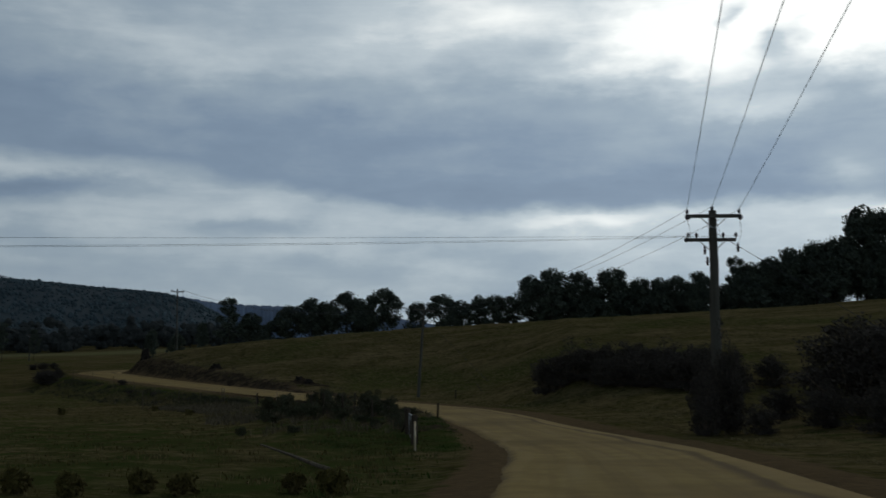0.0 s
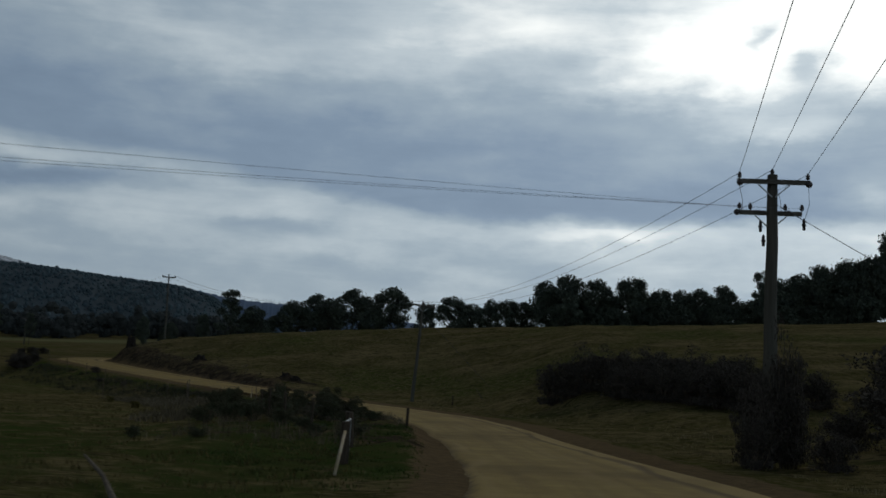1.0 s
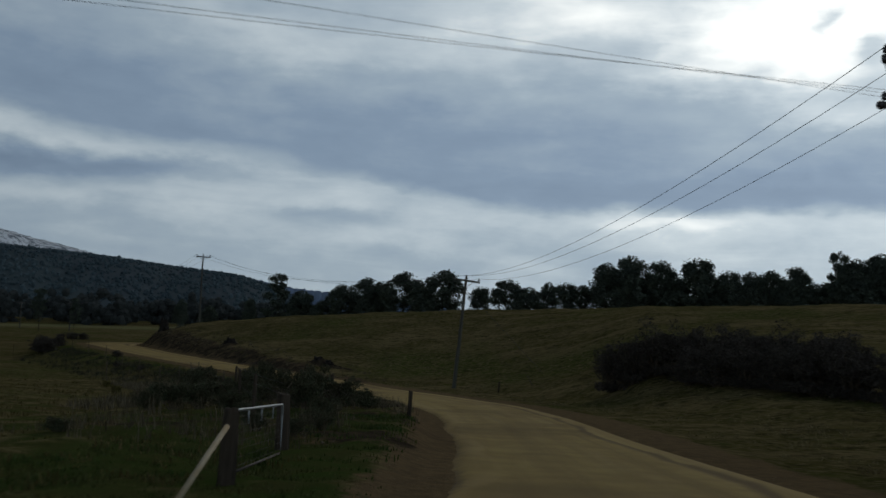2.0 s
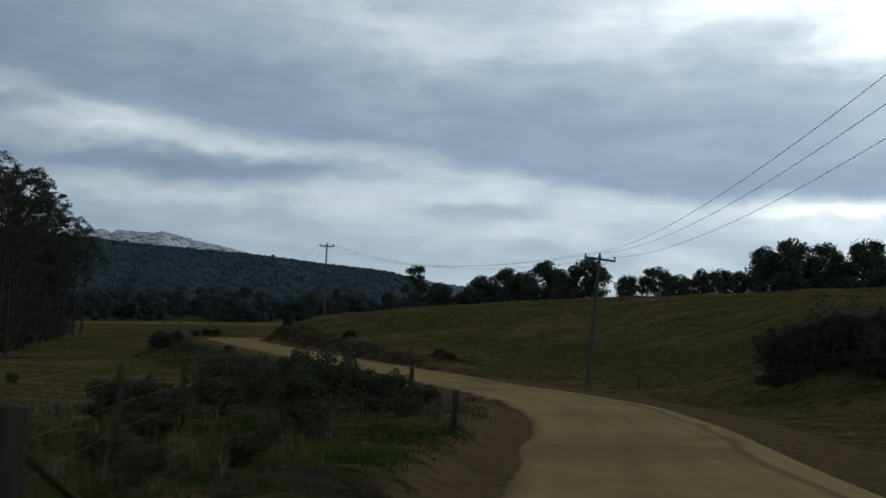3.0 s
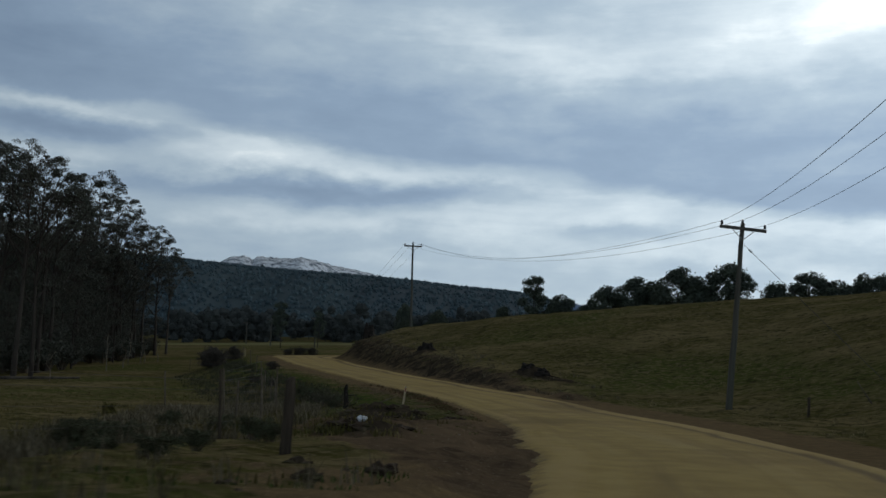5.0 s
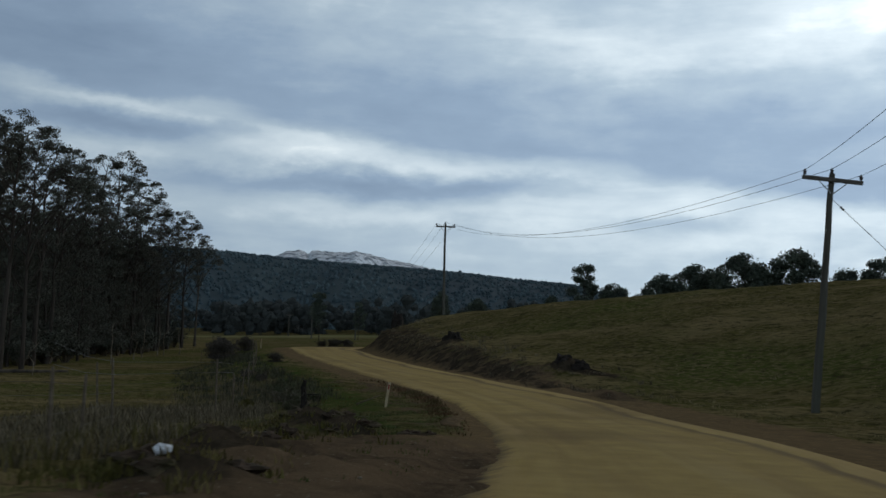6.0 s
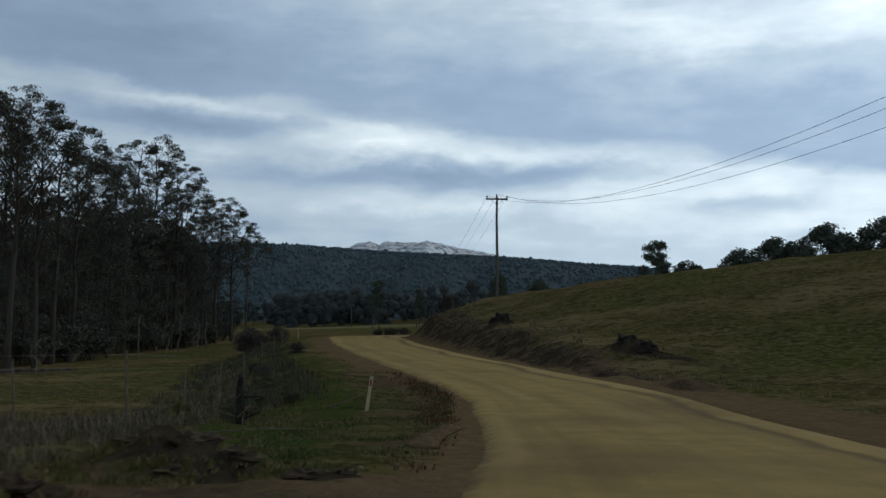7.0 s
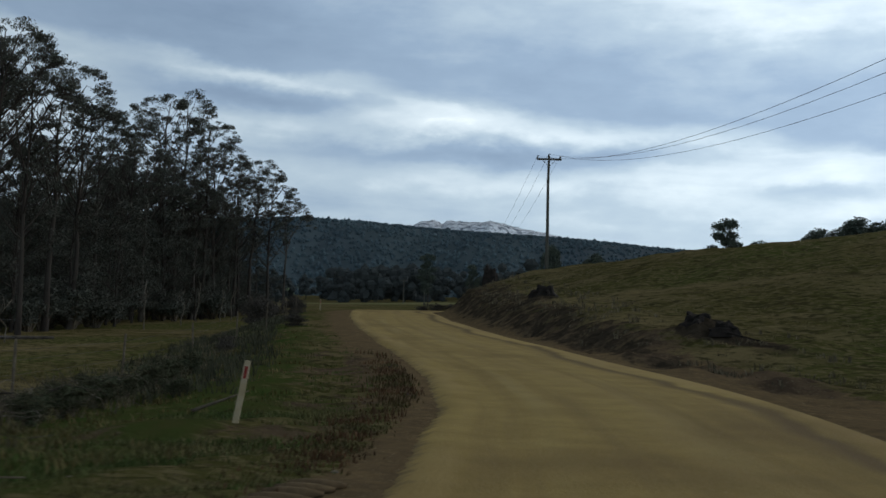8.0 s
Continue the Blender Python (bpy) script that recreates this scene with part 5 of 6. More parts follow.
for k, p in enumerate(arm_points(pole_1, h1, 2.35, True)):
    a, z = radians((223, 219, 217)[k]), (4.81, 5.02, 5.4)[k]
    wire(p, Vector((13.2 + 60 * math.cos(a), 58.9 + 60 * math.sin(a), z)), (0.15, 0.29, 0.41)[k], 0.0045)


# ---------------------------------------------------------------- fences and roadside things
def wooden_post(x, y, h, r, label, lean=(0, 0), group="fence posts", name="fence_post", mat=None):
    rr = np.random.RandomState(int(abs(x * 31 + y * 17)) % 9999)
    n = 7
    prof = []
    for i, z in enumerate((-0.3, 0.0, h * 0.35, h * 0.7, h * 0.96, h)):
        prof.append((r * (1.05 - 0.1 * i / 5) * (0.82 if i == 5 else 1), z))
    v, f = turned(prof, n)
    v[:, :2] *= 1 + rr.normal(0, 0.06, (len(v), 1))
    v[-n:, 2] += rr.uniform(-0.03, 0.03, n)
    ob = new(name, mesh_of(name, v, f, mat or M_POST))
    ob.matrix_world = pose(x, y, land_z(x, y), lean[0], lean[1], 0) @ pose(0, 0, 0, 0, 0, rr.uniform(0, 90))
    return tagged(ob, label, "fence post", group)


FENCE = [(1.22, 50.75), (-0.9, 55.2), (-3.1, 60.4), (-5.1, 65.4), (-6.9, 70.6), (-8.3, 77.0), (-9.8, 84.2), (-12.8, 90.0), (-16.6, 94.4), (-20.6, 99.4), (-23.0, 106.3), (-26.8, 112.0), (-31.0, 118.0), (-36.0, 125.0), (-41.0, 132.0), (-46.5, 139.5), (-52.5, 147.5), (-58.5, 155.0), (-64.5, 160.5), (-71.0, 163.5)]
for i, (x, y) in enumerate(FENCE):
    big = i == 0
    wooden_post(x, y, 0.95 if big else (1.1 if i < 6 else 1.75 if i in (9, 10) else 1.3), 0.12 if big else (0.042 if i < 6 else 0.03), "thick weathered strainer post of the wire fence" if big else "thin weathered post of the wire fence", ((i * 37) % 7 - 3, (i * 53) % 7 - 3), mat=M_TWIG if i > 6 else None)
wooden_post(0.98, 62.1, 0.70, 0.055, "short dark timber guide post beside the road", (1, 2), "timber guide posts", "guide_post")
wooden_post(-6.55, 81.3, 1.08, 0.08, "short dark timber guide post beside the road", (-1, 2), "timber guide posts", "guide_post")
for x, y, h in ((-31.5, 110.0, 1.7), (-3.2, 27.0, 1.1), (-9.0, 29.0, 1.1), (-18.0, 31.5, 1.1) ):
    wooden_post(x, y, h, 0.035, "thin pale grey stake of the wire fence", (2, -2), mat=M_TWIG)


def fence_wire(pts, up, r=0.003, mat=None):
    p = np.array([(x, y, land_z(x, y) + up) for x, y in pts])
    v, f = tube(p, r, 4)
    return tagged(new("fence_wire", mesh_of("fence_wire", v, f, mat or M_OLD_WIRE)), "thin grey wire strained between the fence posts", "wire", "fence wires")


for up in (0.35, 0.65, 0.92, 1.1):
    fence_wire(FENCE, up, 0.0028)
for up in (1.35, 1.66):
    fence_wire(FENCE[7:12], up, 0.0035, M_WIRE)
for up in (0.6, 1.0):
    fence_wire([(-40, 39), (-18.0, 31.5), (-9.0, 29.0), (-3.2, 27.0)], up)


def farm_gate(a, b):
    """A pipe-framed wire-mesh gate between two posts."""
    (ax, ay), (bx, by) = a, b
    za, zb = land_z(ax, ay), land_z(bx, by)
    length = math.hypot(bx - ax, by - ay)
    ob = empty("farm_gate", (ax, ay, za), "closed galvanised pipe and mesh farm gate", "gate", rz=math.degrees(math.atan2(by - ay, bx - ax)))
    dz = (zb - za - 0.12) / length
    lo, hi, r = 0.12, 0.90, 0.02

    def p(x, z):
        return (x, 0, z + dz * x)

    c = 0.09
    loop = [p(0.08, lo), p(0.08, hi - c), p(0.08 + c * 0.3, hi - c * 0.3), p(0.08 + c, hi), p(length - 0.08 - c, hi), p(length - 0.08 - c * 0.3, hi - c * 0.3), p(length - 0.08, hi - c), p(length - 0.08, lo)]
    part("gate_frame", mesh_of("gate_frame", *tube(loop, r, 8), M_STEEL, True), ob)
    part("bottom_rail", mesh_of("bottom_rail", *tube([p(0.08, lo), p(length - 0.08, lo)], r, 8), M_OLD_WIRE, True), ob, "rusty bottom rail")
    for k in (0.28, 0.52, 0.76):
        part("upright", mesh_of("upright", *tube([p(length * k, hi - 0.2), p(length * k, hi)], 0.011, 6), M_STEEL, True), ob)
    for i in range(7):
        z = lo + (hi - lo) * (i + 0.6) / 7.4
        part("mesh_wire", mesh_of("mesh_wire", *tube([p(0.08, z), p(length - 0.08, z)], 0.002, 4), M_OLD_WIRE), ob)
    for i in range(12):
        x = 0.08 + (length - 0.16) * (i + 1) / 13
        part("mesh_wire", mesh_of("mesh_wire", *tube([p(x, lo), p(x, hi)], 0.0015, 4), M_OLD_WIRE), ob)
    part("hinge", mesh_of("hinge", *box(-0.08, 0.1, -0.02, 0.02, 0.76, 0.81, 0.004), M_STEEL), ob)
    part("hinge", mesh_of("hinge", *box(-0.08, 0.1, -0.02, 0.02, 0.22, 0.27, 0.004), M_STEEL), ob)


farm_gate((2.02, 46.15), (1.28, 50.5))
wooden_post(2.08, 45.95, 0.92, 0.11, "thick weathered gate post", (0, 1), "gate posts", "gate_post")
stay_top, stay_foot = (2.14, 45.7, land_z(2.14, 45.7) + 0.72), (2.45, 43.4, land_z(2.45, 43.4))
tagged(new("gate_stay", mesh_of("gate_stay", *tube([stay_top, stay_foot], 0.035, 8), M_WHITE, True)), "slanting pale stay rail propping the gate post", "fence rail")
tagged(new("gate_stay", mesh_of("gate_stay", *tube([(1.18, 50.9, land_z(1.18, 50.9) + 0.62), (0.75, 52.3, land_z(0.75, 52.3))], 0.04, 8), M_POST, True)), "slanting timber stay propping the strainer post", "fence rail")


def road_marker(x, y, lean, turn):
    ob = empty("road_marker", (x, y, land_z(x, y)), "leaning white timber road marker post with red reflector", "road marker", "white road markers", turn, lean)
    v, f = box(-0.04, 0.04, -0.018, 0.018, -0.25, 0.88, 0.006)
    part("post", mesh_of("post", v, f, M_WHITE), ob)
    v, f = box(-0.022, 0.022, -0.024, -0.016, 0.64, 0.80, 0.003)
    part("reflector", mesh_of("reflector", v, f, M_RED), ob, "red reflector strip")


road_marker(-19.07, 109.9, (-8, 8), 33)
road_marker(-65.9, 166.0, (0, 1), 36)


def lump_mesh(name, seed, size, flat, mat, n=2, jag=0.35):
    """A rough lump: a broken, uneven ball pressed onto the ground."""
    r = np.random.RandomState(seed)
    bm = bmesh.new()
    bmesh.ops.create_icosphere(bm, subdivisions=n, radius=size)
    for v in bm.verts:
        k = 1 + jag * (noise.noise(v.co * (1.6 / size) + Vector((seed, 0, 0)))) + 0.4 * jag * noise.noise(v.co * (4.5 / size) + Vector((0, seed, 0))) + r.uniform(-0.05, 0.05)
        if n >= 4:
            k += 0.10 * noise.noise(v.co * (11 / size)) + 0.08 * noise.noise(v.co * (23 / size))
        v.co = Vector((v.co.x * k, v.co.y * k, v.co.z * k * flat + size * flat * 0.35))
    me = bpy.data.meshes.new(name)
    bm.to_mesh(me)
    bm.free()
    me.materials.append(mat)
    return me


def lat_of(x, y):
    return float(road_frame([x], [y])[0][0])


def clods():
    r = np.random.RandomState(52)
    kinds = [lump_mesh("earth_clod", 60 + s, 0.2, 0.5, M_DARK_EARTH, 3, 1.1) for s in range(5)]
    for i in range(92):
        t = r.rand()
        if i < 44:
            mx, my, mw, mh = SODS[i % len(SODS)]
            x, y = mx + r.normal(0, 0.45 * mw), my + r.normal(0, 0.45 * mw)
            k = r.uniform(0.4, 1.3)
        elif i < 56:
            x, y, k = np.interp(t, [0, 0.4, 1], [-17.9, -20.9, -28.3]) + r.normal(0, 0.25), np.interp(t, [0, 0.4, 1], [112.0, 116.2, 125.5]) + r.normal(0, 0.2), r.uniform(0.2, 0.5)
        elif i >= 70:
            y = r.uniform(66, 80)
            x, k = np.interp(y, [66, 80], [-0.6, -4.8]) + r.normal(0, 0.5), r.uniform(0.25, 0.9)
        else:
            x, y, k = r.uniform(-13, -6), r.uniform(82, 99), r.uniform(0.15, 0.5)
            if x > -4.5 - (y - 84) * 0.42:
                continue
        if lat_of(x, y) > -half_left(y) - 0.25:
            continue
        ob = new("earth_clod", kinds[i % 5])
        ob.matrix_world = Matrix.LocRotScale((x, y, land_z(x, y) + (float(sod_rise(x, y)) - 0.05 if i < 44 else -0.02)), Euler((0, 0, r.uniform(0, 6.28))), (k, k * r.uniform(0.7, 1.3), k * r.uniform(0.7, 1.1)))
        tagged(ob, "rough dark clod of turned earth in the lay-by", "earth clod", "earth clods")
    stones = [lump_mesh("stone", 80 + s, 0.09, 0.6, M_STONE, 1, 0.5) for s in range(4)]
    for i in range(76):
        if i >= 46:
            x, y = r.uniform(-22.5, -13.5), r.uniform(101, 110)
            if lat_of(x, y) > -4.6:
                continue
        elif i < 26:
            x, y = r.uniform(-16, -6), r.uniform(84, 108)
            x = min(x, -5.0 - (y - 84) * 0.44)
        else:
            y = r.uniform(52, 70)
            x = 2.2 - (y - 56) * 0.19 - r.uniform(0.6, 2.6)
        k = r.uniform(0.12, 0.4) if i < 46 else r.uniform(0.15, 0.45)
        ob = new("stone", stones[i % 4])
        ob.matrix_world = Matrix.LocRotScale((x, y, land_z(x, y)), Euler((0, 0, r.uniform(0, 6.28))), (k, k * 1.3, k))
        tagged(ob, "small pale stone lying on the bare verge", "stone", "verge stones")


clods()


def stump(x, y, w, h, seed, label):
    """A broken stump: fluted, splintered at the top, with roots running into the ground."""
    r = np.random.RandomState(seed)
    n = 18
    prof = [(w * 0.8, -0.25), (w * 0.62, 0.02), (w * 0.5, h * 0.2), (w * 0.44, h * 0.45), (w * 0.42, h * 0.7), (w * 0.38, h * 0.9), (w * 0.2, h * 0.75)]
    v, f = turned(prof, n)
    jag = r.uniform(-0.35, 0.2, n) * h
    jag = (jag + np.roll(jag, 1)) / 2
    flute = 1 + 0.2 * np.sin(np.arange(n) * 2 * np.pi * 5 / n + seed)
    for k in range(len(prof)):
        s = v[k * n : (k + 1) * n]
        s[:, :2] *= (1 + (flute - 1) * (1.2 - k / 7))[:, None] + r.normal(0, 0.06, (n, 1))
        if k >= 4:
            s[:, 2] += jag * (0.5, 1.0, 0.5)[k - 4]
    pieces = [(v, f)]
    for _ in range(4):
        a = r.uniform(0, 6.28)
        d = np.array([math.cos(a), math.sin(a), 0])
        pieces.append(tube([d * w * 0.3 + (0, 0, h * 0.3), d * w * 0.7 + (0, 0, h * r.uniform(0.1, 0.3)), d * w * r.uniform(0.8, 1.0) + (0, 0, r.uniform(-0.15, 0.05))], [0.13 * w, 0.09 * w, 0.03 * w], 6))
    ob = new("tree_stump", mesh_of("tree_stump", *joined(pieces), M_STUMP))
    ob.matrix_world = pose(x, y, land_z(x, y) + (0.3 if h < 1 else -0.05), 0, 0, seed * 20)
    return tagged(ob, label, "tree stump", "burnt stumps on the bank")


stump(-56.4, 175.4, 1.3, 2.1, 3, "jagged black burnt tree stump on the bank's top")
stump(-37.6, 150.9, 1.0, 0.6, 5, "low black burnt stump with roots in the bank")
stump(-23.2, 135.8, 0.9, 0.45, 8, "low black burnt stump with roots in the bank")
stump(-21.9, 134.8, 0.6, 0.3, 9, "low black burnt stump with roots in the bank")


def stick(pts, r, mat, label, name="fallen_branch"):
    p = np.array([(x, y, land_z(x, y) + z) for x, y, z in pts])
    v, f = tube(p, np.linspace(r, r * 0.4, len(p)), 6)
    return tagged(new(name, mesh_of(name, v, f, mat, True)), label, "branch")


stick([(2.1, 33.8, 0.05), (1.1, 35.8, 0.12), (0.0, 38.0, 0.18), (-1.4, 40.4, 0.28)], 0.06, M_TWIG, "bent grey fallen branch lying in the grass")
stick([(-1.2, 118.0, 0.0), (-1.9, 119.5, 0.9)], 0.035, M_PALE_BARK, "pale dead stick leaning out of the grass")
stick([(-22.4, 134.9, 0.25), (-21.4, 134.2, 0.27), (-20.3, 133.7, 0.18)], 0.05, M_STUMP, "charred log lying at the bank")
stick([(-76.0, 133.0, 0.25), (-71, 137.5, 0.3), (-66, 142, 0.2)], 0.25, M_PALE_BARK, "pale fallen gum log at the wood's edge")
wooden_post(-3.6, 116.8, 0.75, 0.06, "short grey stake in the rough grass", (0, 3), "stakes", "stake")


def burnt_snag(x, y, h):
    """A burnt, broken trunk by the fence with dead branches tangled round it."""
    r = np.random.RandomState(61)
    ob = empty("burnt_snag", (x, y, land_z(x, y)), "burnt broken tree snag with tangled dead branches", "dead tree")
    v, f = tube([(0, 0, -0.3), (0.03, 0, h * 0.4), (-0.02, 0.02, h * 0.8), (0.05, 0, h)], [0.11, 0.085, 0.075, 0.04], 9)
    v = v + r.normal(0, 0.012, v.shape)
    part("trunk", mesh_of("trunk", v, f, M_STUMP), ob)
    for i in range(11):
        a = r.uniform(0, 6.28)
        d = np.array([math.cos(a), math.sin(a), 0])
        p0 = d * 0.08 + (0, 0, h * r.uniform(0.1, 0.85))
        p2 = d * r.uniform(0.3, 0.9) + (0, 0, max(0.05, p0[2] + r.uniform(-0.7, 0.35)))
        p1 = (p0 + p2) / 2 + r.normal(0, 0.12, 3) + (0, 0, 0.1)
        v, f = tube([p0, p1, p2], [0.022, 0.015, 0.005], 5)
        part("branch", mesh_of("branch", v, f, M_TWIG if i % 2 else M_STUMP, True), ob)
    return ob


def brush_pile(x, y, w, h, seed):
    """A heap of pale dead branches thrown together by the fence."""
    r = np.random.RandomState(seed)
    ob = empty("brush_pile", (x, y, land_z(x, y)), "heap of dark and bleached dead branches by the fence", "brush pile", "brush piles")
    for i in range(34):
        a, e = r.uniform(0, 6.28), r.uniform(-0.15, 0.7)
        c = np.array([r.normal(0, 0.3 * w), r.normal(0, 0.3 * w), h * r.uniform(0.1, 0.7)])
        d = np.array([math.cos(a) * math.cos(e), math.sin(a) * math.cos(e), math.sin(e)]) * r.uniform(0.35, 0.9)
        p = [c - d * 0.5, c + r.normal(0, 0.07, 3), c + d * 0.5]
        p = [np.array([q[0], q[1], max(q[2], 0.02)]) for q in p]
        k = r.uniform(0.004, 0.009)
        part("branch", mesh_of("branch", *tube(p, [k, k * 0.8, k * 0.35], 5), M_PALE_TWIG if i % 6 == 0 else M_DARK_TWIG, True), ob)
    return ob


for x, y, w, h, seed in ((-4.6, 66.2, 1.5, 0.9, 1), (-3.0, 64.0, 1.2, 0.7, 2), (-5.9, 68.6, 1.5, 0.8, 3), (-2.2, 66.8, 1.1, 0.6, 4), (-20.9, 107.3, 1.3, 0.8, 5), (-22.4, 109.2, 1.4, 0.9, 6), (-24.0, 111.6, 1.4, 0.8, 7)):
    brush_pile(x, y, w, h, 950 + seed)
burnt_snag(-19.9, 106.5, 1.0)
stick([(-17.0, 99.6, 0.04), (-15.8, 100.4, 0.10), (-14.9, 101.4, 0.05)], 0.025, M_TWIG, "thin pale dead stick on the rough verge")
stick([(-18.6, 103.6, 0.05), (-17.4, 104.3, 0.09), (-16.8, 105.2, 0.04)], 0.02, M_TWIG, "thin pale dead stick on the rough verge")
for i in range(9):
    rr = np.random.RandomState(900 + i)
    x, y, a = rr.uniform(-7, -2), rr.uniform(62, 71), rr.uniform(0, 6.28)
    stick([(x, y, 0.1), (x + 0.35 * math.cos(a), y + 0.35 * math.sin(a), 0.45), (x + 0.6 * math.cos(a + 0.4), y + 0.6 * math.sin(a + 0.4), 0.7)], 0.014, M_TWIG, "thin pale dead twig in the scrub")
stick([(-20.6, 110.6, 0.1), (-20.1, 111.2, 0.35)], 0.03, M_TWIG, "thin pale dead stick on the rough verge")


def plastic_bag(x, y):
    r = np.random.RandomState(6)
    bm = bmesh.new()
    bmesh.ops.create_icosphere(bm, subdivisions=3, radius=0.085)
    for v in bm.verts:
        k = 1 + 0.7 * noise.noise(v.co * 9) + 0.35 * noise.noise(v.co * 23)
        v.co = Vector((v.co.x * k * 1.3, v.co.y * k, max(0.0, v.co.z * k * 0.75 + 0.1)))
    me = bpy.data.meshes.new("plastic_bag")
    bm.to_mesh(me)
    bm.free()
    me.materials.append(M_PLASTIC)
    ob = new("plastic_bag", me)
    ob.location = (x, y, land_z(x, y) + float(sod_rise(x, y)) + 0.02)
    return tagged(ob, "crumpled white plastic bag on the turned earth", "litter")


plastic_bag(-8.98, 87.98)


# ---------------------------------------------------------------- grass
def grass(name, n, place, mat, h, label, seed, lift=None, blade=None):
    """Tufts of bent blades; place gives x, y for random numbers."""
    r = np.random.RandomState(seed)
    x, y = place(r, n)
    z, lat, _ = land(x, y)
    ok = np.where(lat < 0, -lat > half_left(y) + np.where(y > 100, 0.9, 1.2), lat > ROAD_HALF + 0.5 + shoulder_right(y)) & ~((lat < 0) & (lat > -9.6) & (np.abs(y - 88.5) < 9.5)) & ~((lat > 0) & (lat < 7.0) & (y > 118))
    if lift is not None:
        ok, z = np.where(lat < 0, -lat > half_left(y) + np.where(y > 99, 0.28, 0.7), lat > 4.4), z + sod_rise(x, y) + lift
    ok &= lumps(x, y, 2.3, seed) + 0.6 * lumps(x, y, 0.9, seed + 1) > r.uniform(-0.9, 0.35, n)
    x, y, z = x[ok], y[ok], z[ok]
    b = 7
    m = len(x) * b
    c = np.repeat(np.column_stack([x, y, z]), b, 0) + np.column_stack([r.normal(0, 0.09, m), r.normal(0, 0.09, m), np.full(m, -0.03)])
    hh = h * np.repeat(r.uniform(0.5, 1.3, len(x)), b) * r.uniform(0.6, 1.2, m)
    a = r.uniform(0, 6.28, m)
    lean = hh * r.uniform(0.1, 0.75, m)
    w = (blade or (min(0.02, h * 0.11) if h < 0.25 else 0.008)) * (0.7 + 0.8 * r.rand(m))
    side = np.column_stack([-np.sin(a), np.cos(a), 0 * a]) * w[:, None]
    way = np.column_stack([np.cos(a), np.sin(a), 0 * a])
    mid = c + way * (lean * 0.35)[:, None] + np.column_stack([0 * a, 0 * a, hh * 0.6])
    tip = c + way * lean[:, None] + np.column_stack([0 * a, 0 * a, hh])
    v = np.stack([c - side, c + side, mid + side * 0.7, mid - side * 0.7, tip], 1).reshape(-1, 3)
    o = np.arange(m)[:, None] * 5
    quads = (o + np.array([0, 1, 2, 3])).tolist()
    tris = (o + np.array([3, 2, 4])).tolist()
    tagged(new(name, mesh_of(name, v, quads + tris, mat)), label, "grass", kind="stuff")


def beside(lo, hi, near, far):
    """Places beside the road between two stretches and two distances from its middle."""
    k = [i for i in range(len(LINE)) if lo < LINE[i, 1] < hi]

    def place(r, n):
        i = np.array(k)[r.randint(0, len(k), n)]
        d = near + (far - near) * r.rand(n) ** 1.3
        j = r.uniform(-0.5, 0.5, (n, 2))
        return LINE[i, 0] + RIGHT[i, 0] * d + j[:, 0], LINE[i, 1] + RIGHT[i, 1] * d + j[:, 1]

    return place


def edge_line(points, spread):
    """Places scattered about a line in plan."""
    p = np.array(points)
    u = np.linspace(0, 1, len(p))

    def place(r, n):
        t = r.rand(n)
        return np.interp(t, u, p[:, 0]) + r.normal(0, spread, n), np.interp(t, u, p[:, 1]) + r.normal(0, spread, n)

    return place


grass("verge_grass", 3000, beside(20, 150, -4.2, -8.5), M_LUSH, 0.085, "short green grass on the road verge", 71)
grass("rough_grass", 6200, beside(18, 140, -5.5, -24.0), M_GRASS, 0.12, "rank brown-green grass along the fence and paddock", 72)
grass("slope_grass", 9000, beside(25, 175, 5.6, 34.0), M_STRAW, 0.10, "tufted dry grass on the hill slope", 73)
grass("bank_grass", 900, lambda r, n: (r.uniform(-15.5, -11.0, n), r.uniform(78, 97, n)), M_GRASS, 0.4, "long dead grass standing by the fence", 74)
grass("dry_weeds", 620, beside(102, 140, -8.0, -13.0), M_WEED, 0.34, "tall dead weeds in the swale below the road", 75)
grass("rough_grass", 1800, beside(96, 140, -6.5, -16), M_GRASS, 0.12, "rank brown-green grass along the fence and paddock", 79)
grass("verge_grass", 6500, lambda r, n: (r.uniform(-21.5, -10.0, n), r.uniform(98.5, 113, n)), M_VERGE, 0.06, "short green grass on the road verge", 77)
grass("verge_grass", 3600, beside(42, 70, -4.3, -8.0), M_LUSH, 0.085, "short green grass on the road verge", 92, 0.0)
grass("verge_grass", 3200, beside(46, 72, -5.2, -9.0), M_LUSH, 0.065, "short green grass on the road verge", 78)


def sod_line(r, n):
    k = np.array(SODS)[r.randint(0, len(SODS), n)]
    return k[:, 0] + r.normal(0, 0.75, n), k[:, 1] + r.normal(0, 0.75, n)


grass("sod_grass", 650, sod_line, M_GRASS, 0.15, "ragged dead grass on the overturned sods", 80, 0.03)
grass("sod_grass", 500, lambda r, n: (r.uniform(-14.5, -7.5, n), r.uniform(84, 101, n)), M_LUSH, 0.06, "sparse green tufts in the lay-by's bare earth", 81, 0.0)
grass("edge_weeds", 520, edge_line([(-18.2, 112.3), (-21.2, 116.4), (-24.0, 119.9), (-29.0, 126.0)], 0.28), M_RED_WEED, 0.13, "withered red-brown weeds along the road's edge", 83, 0.0, 0.014)
grass("edge_weeds", 900, edge_line([(-11.6, 100.2), (-12.9, 102.4), (-14.8, 106.0), (-16.6, 108.9), (-18.5, 112.0)], 0.3), M_RED_WEED, 0.09, "withered red-brown weeds along the road's edge", 85, 0.0, 0.012)
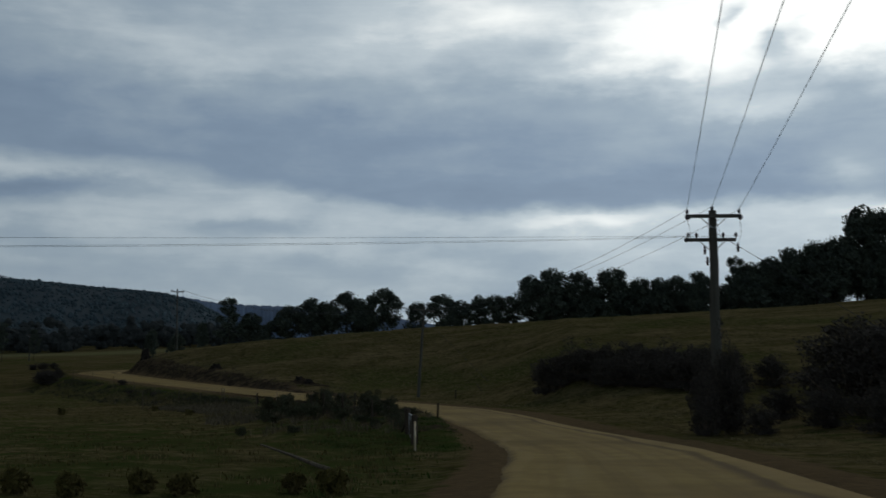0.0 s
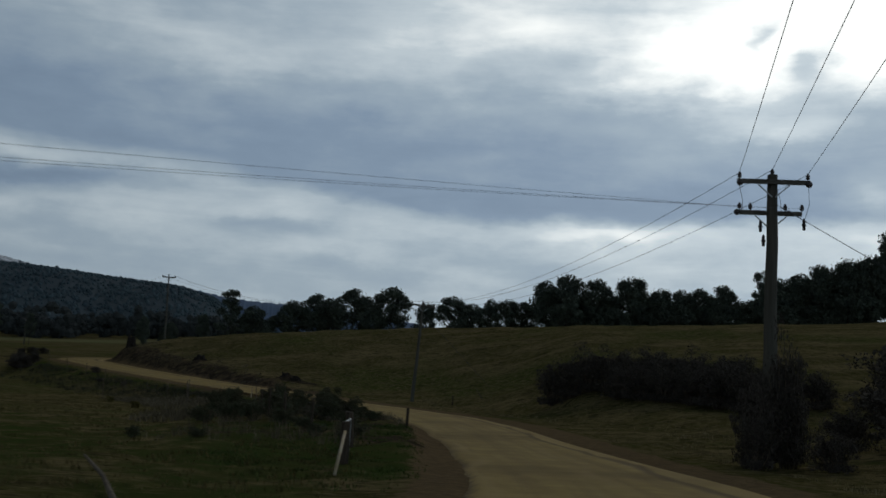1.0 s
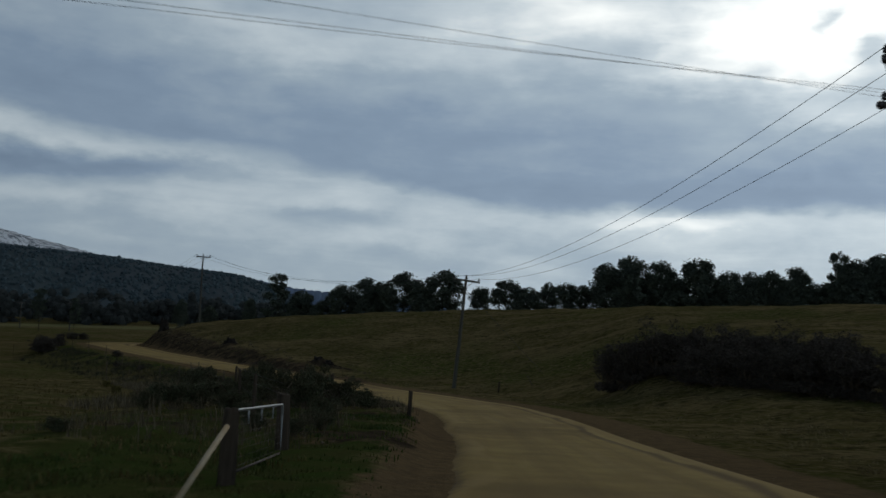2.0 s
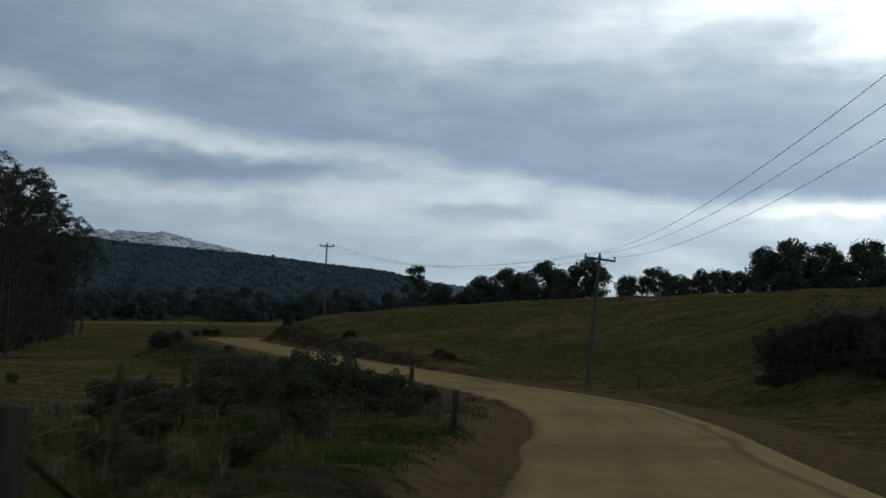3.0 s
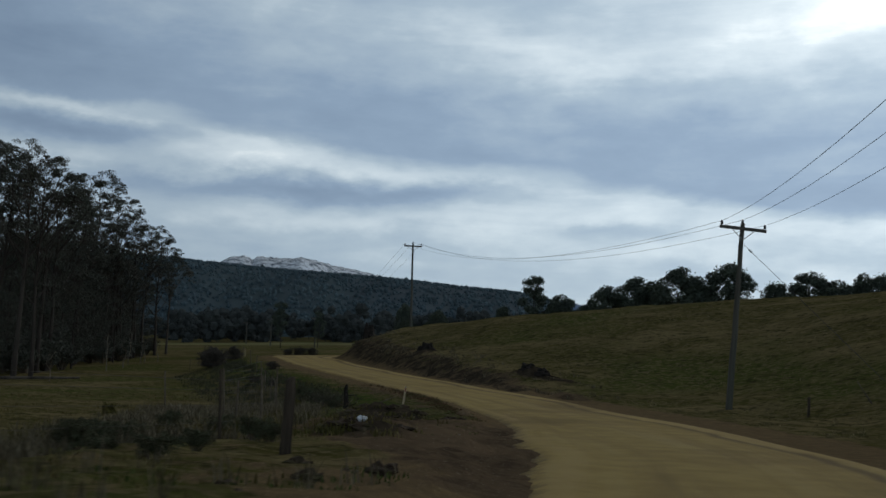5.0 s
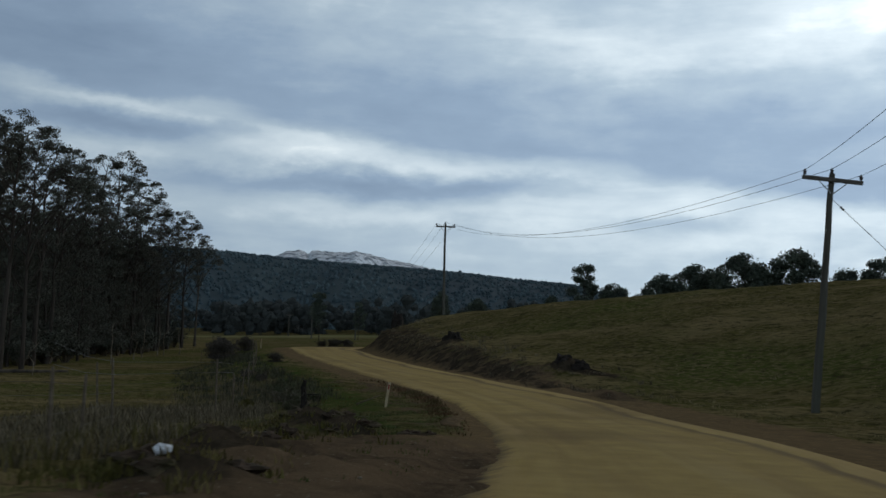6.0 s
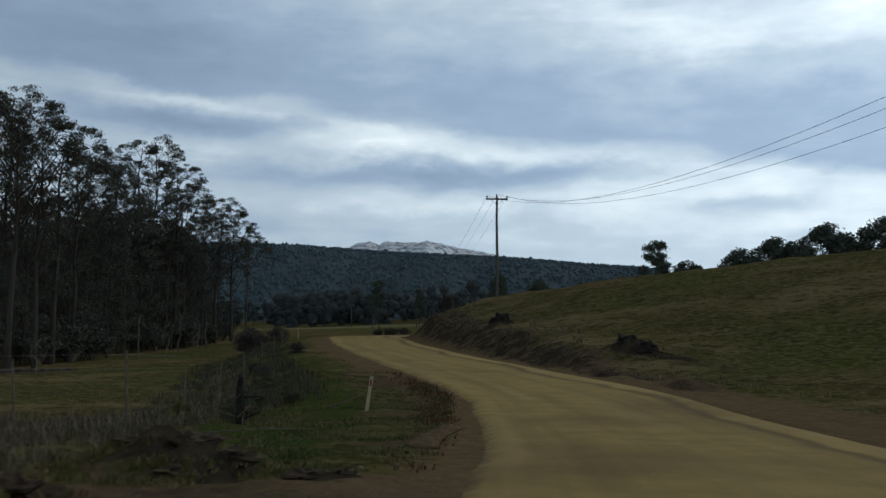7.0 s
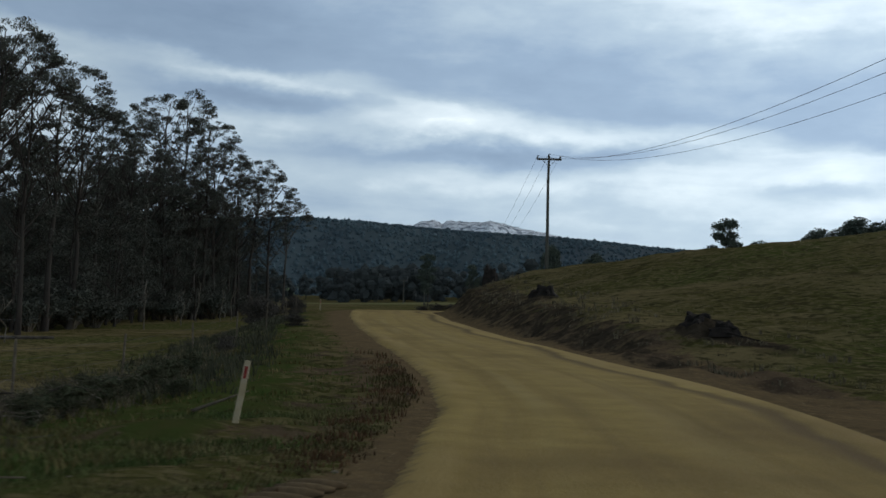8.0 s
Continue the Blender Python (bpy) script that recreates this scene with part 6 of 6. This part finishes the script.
grass("edge_weeds", 300, edge_line([(0.2, 62.5), (-0.5, 65.5), (-1.6, 69.5)], 0.45), M_WEED, 0.32, "grey-brown dead weeds on the bank before the scrub", 90, 0.0)
grass("verge_grass", 4200, edge_line([(-13.6, 100.0), (-15.0, 103.4), (-16.6, 106.4), (-18.6, 109.6), (-20.8, 112.6)], 0.75), M_VERGE, 0.075, "short green grass on the road verge", 91, 0.0)
grass("dry_grass", 3800, lambda r, n: (r.uniform(-25, -12.5, n), r.uniform(97, 109, n)), M_STRAW, 0.06, "pale dead grass matted on the verge", 82, 0.0)
grass("dry_weeds", 420, lambda r, n: (r.uniform(-14, -6.6, n), r.uniform(77, 86, n)), M_WEED, 0.3, "dead weeds in front of the lay-by", 84)
grass("dark_weeds", 3600, beside(70, 118, -9.5, -16.0), M_WEED, 0.34, "dark dead weeds and rushes along the fence", 86, None, 0.015)
grass("verge_bracken", 2200, beside(118, 160, -7.0, -12.5), M_BRACKEN, 0.3, "dark bracken and rushes on the road embankment", 88, None, 0.014)
grass("bank_weeds", 600, beside(122, 180, 5.0, 9.5), M_WEED, 0.22, "dark dead weeds on the cut bank", 87, 0.0, 0.02)
grass("dry_weeds", 480, beside(52, 80, -5.5, -11.5), M_WEED, 0.4, "tall dead weeds in the scrub by the fence", 76)


def sapling(x, y, h, seed):
    r = np.random.RandomState(seed)
    z = land_z(x, y)
    u = np.linspace(0, 1, 6)
    p = np.column_stack([x + r.normal(0, 0.12, 6) * u * 2, y + r.normal(0, 0.12, 6) * u * 2, z - 0.1 + h * u])
    pieces = [tube(p, 0.055 * (1 - 0.7 * u), 6)]
    for k in (3, 4):
        a = r.uniform(0, 6.28)
        pieces.append(tube([p[k], p[k] + (math.cos(a) * 0.3, math.sin(a) * 0.3, 0.8)], [0.02, 0.007], 4))
    tagged(new("bare_sapling", mesh_of("bare_sapling", *joined(pieces), M_STONE, True)), "pale bare dead sapling at the wood's edge", "tree", "bare saplings")


for i, (x, y, h) in enumerate(((-79, 160, 4.0), (-84, 168.5, 3.2), (-88, 174, 4.5), (-92, 181, 3.5), (-95.5, 186, 4.2), (-99, 193, 3.0), (-66.5, 139, 2.6))):
    sapling(x, y, h, 500 + i)


def tyre_print():
    """Curved ridges pressed into the soft verge by a tractor tyre."""
    pieces = []
    for i in range(16):
        t = i / 15
        x, y = -13.0 - 1.75 * t - 0.12 * math.sin(3 * t), 102.7 + 3.8 * t
        a = np.array([x, y])
        pts = [a + np.array([0.9, 0.43]) * k + np.array([-0.43, 0.9]) * (0.35 * abs(k)) for k in (-0.25, -0.12, 0.0, 0.12, 0.25)]
        pts = [(q[0], q[1], land_z(q[0], q[1]) + 0.03) for q in pts]
        pieces.append(tube(pts, [0.02, 0.05, 0.06, 0.05, 0.02], 6))
    tagged(new("tyre_print", mesh_of("tyre_print", *joined(pieces), M_CLAY, True)), "herringbone tractor tyre print in the soft verge", "tyre print")


tyre_print()
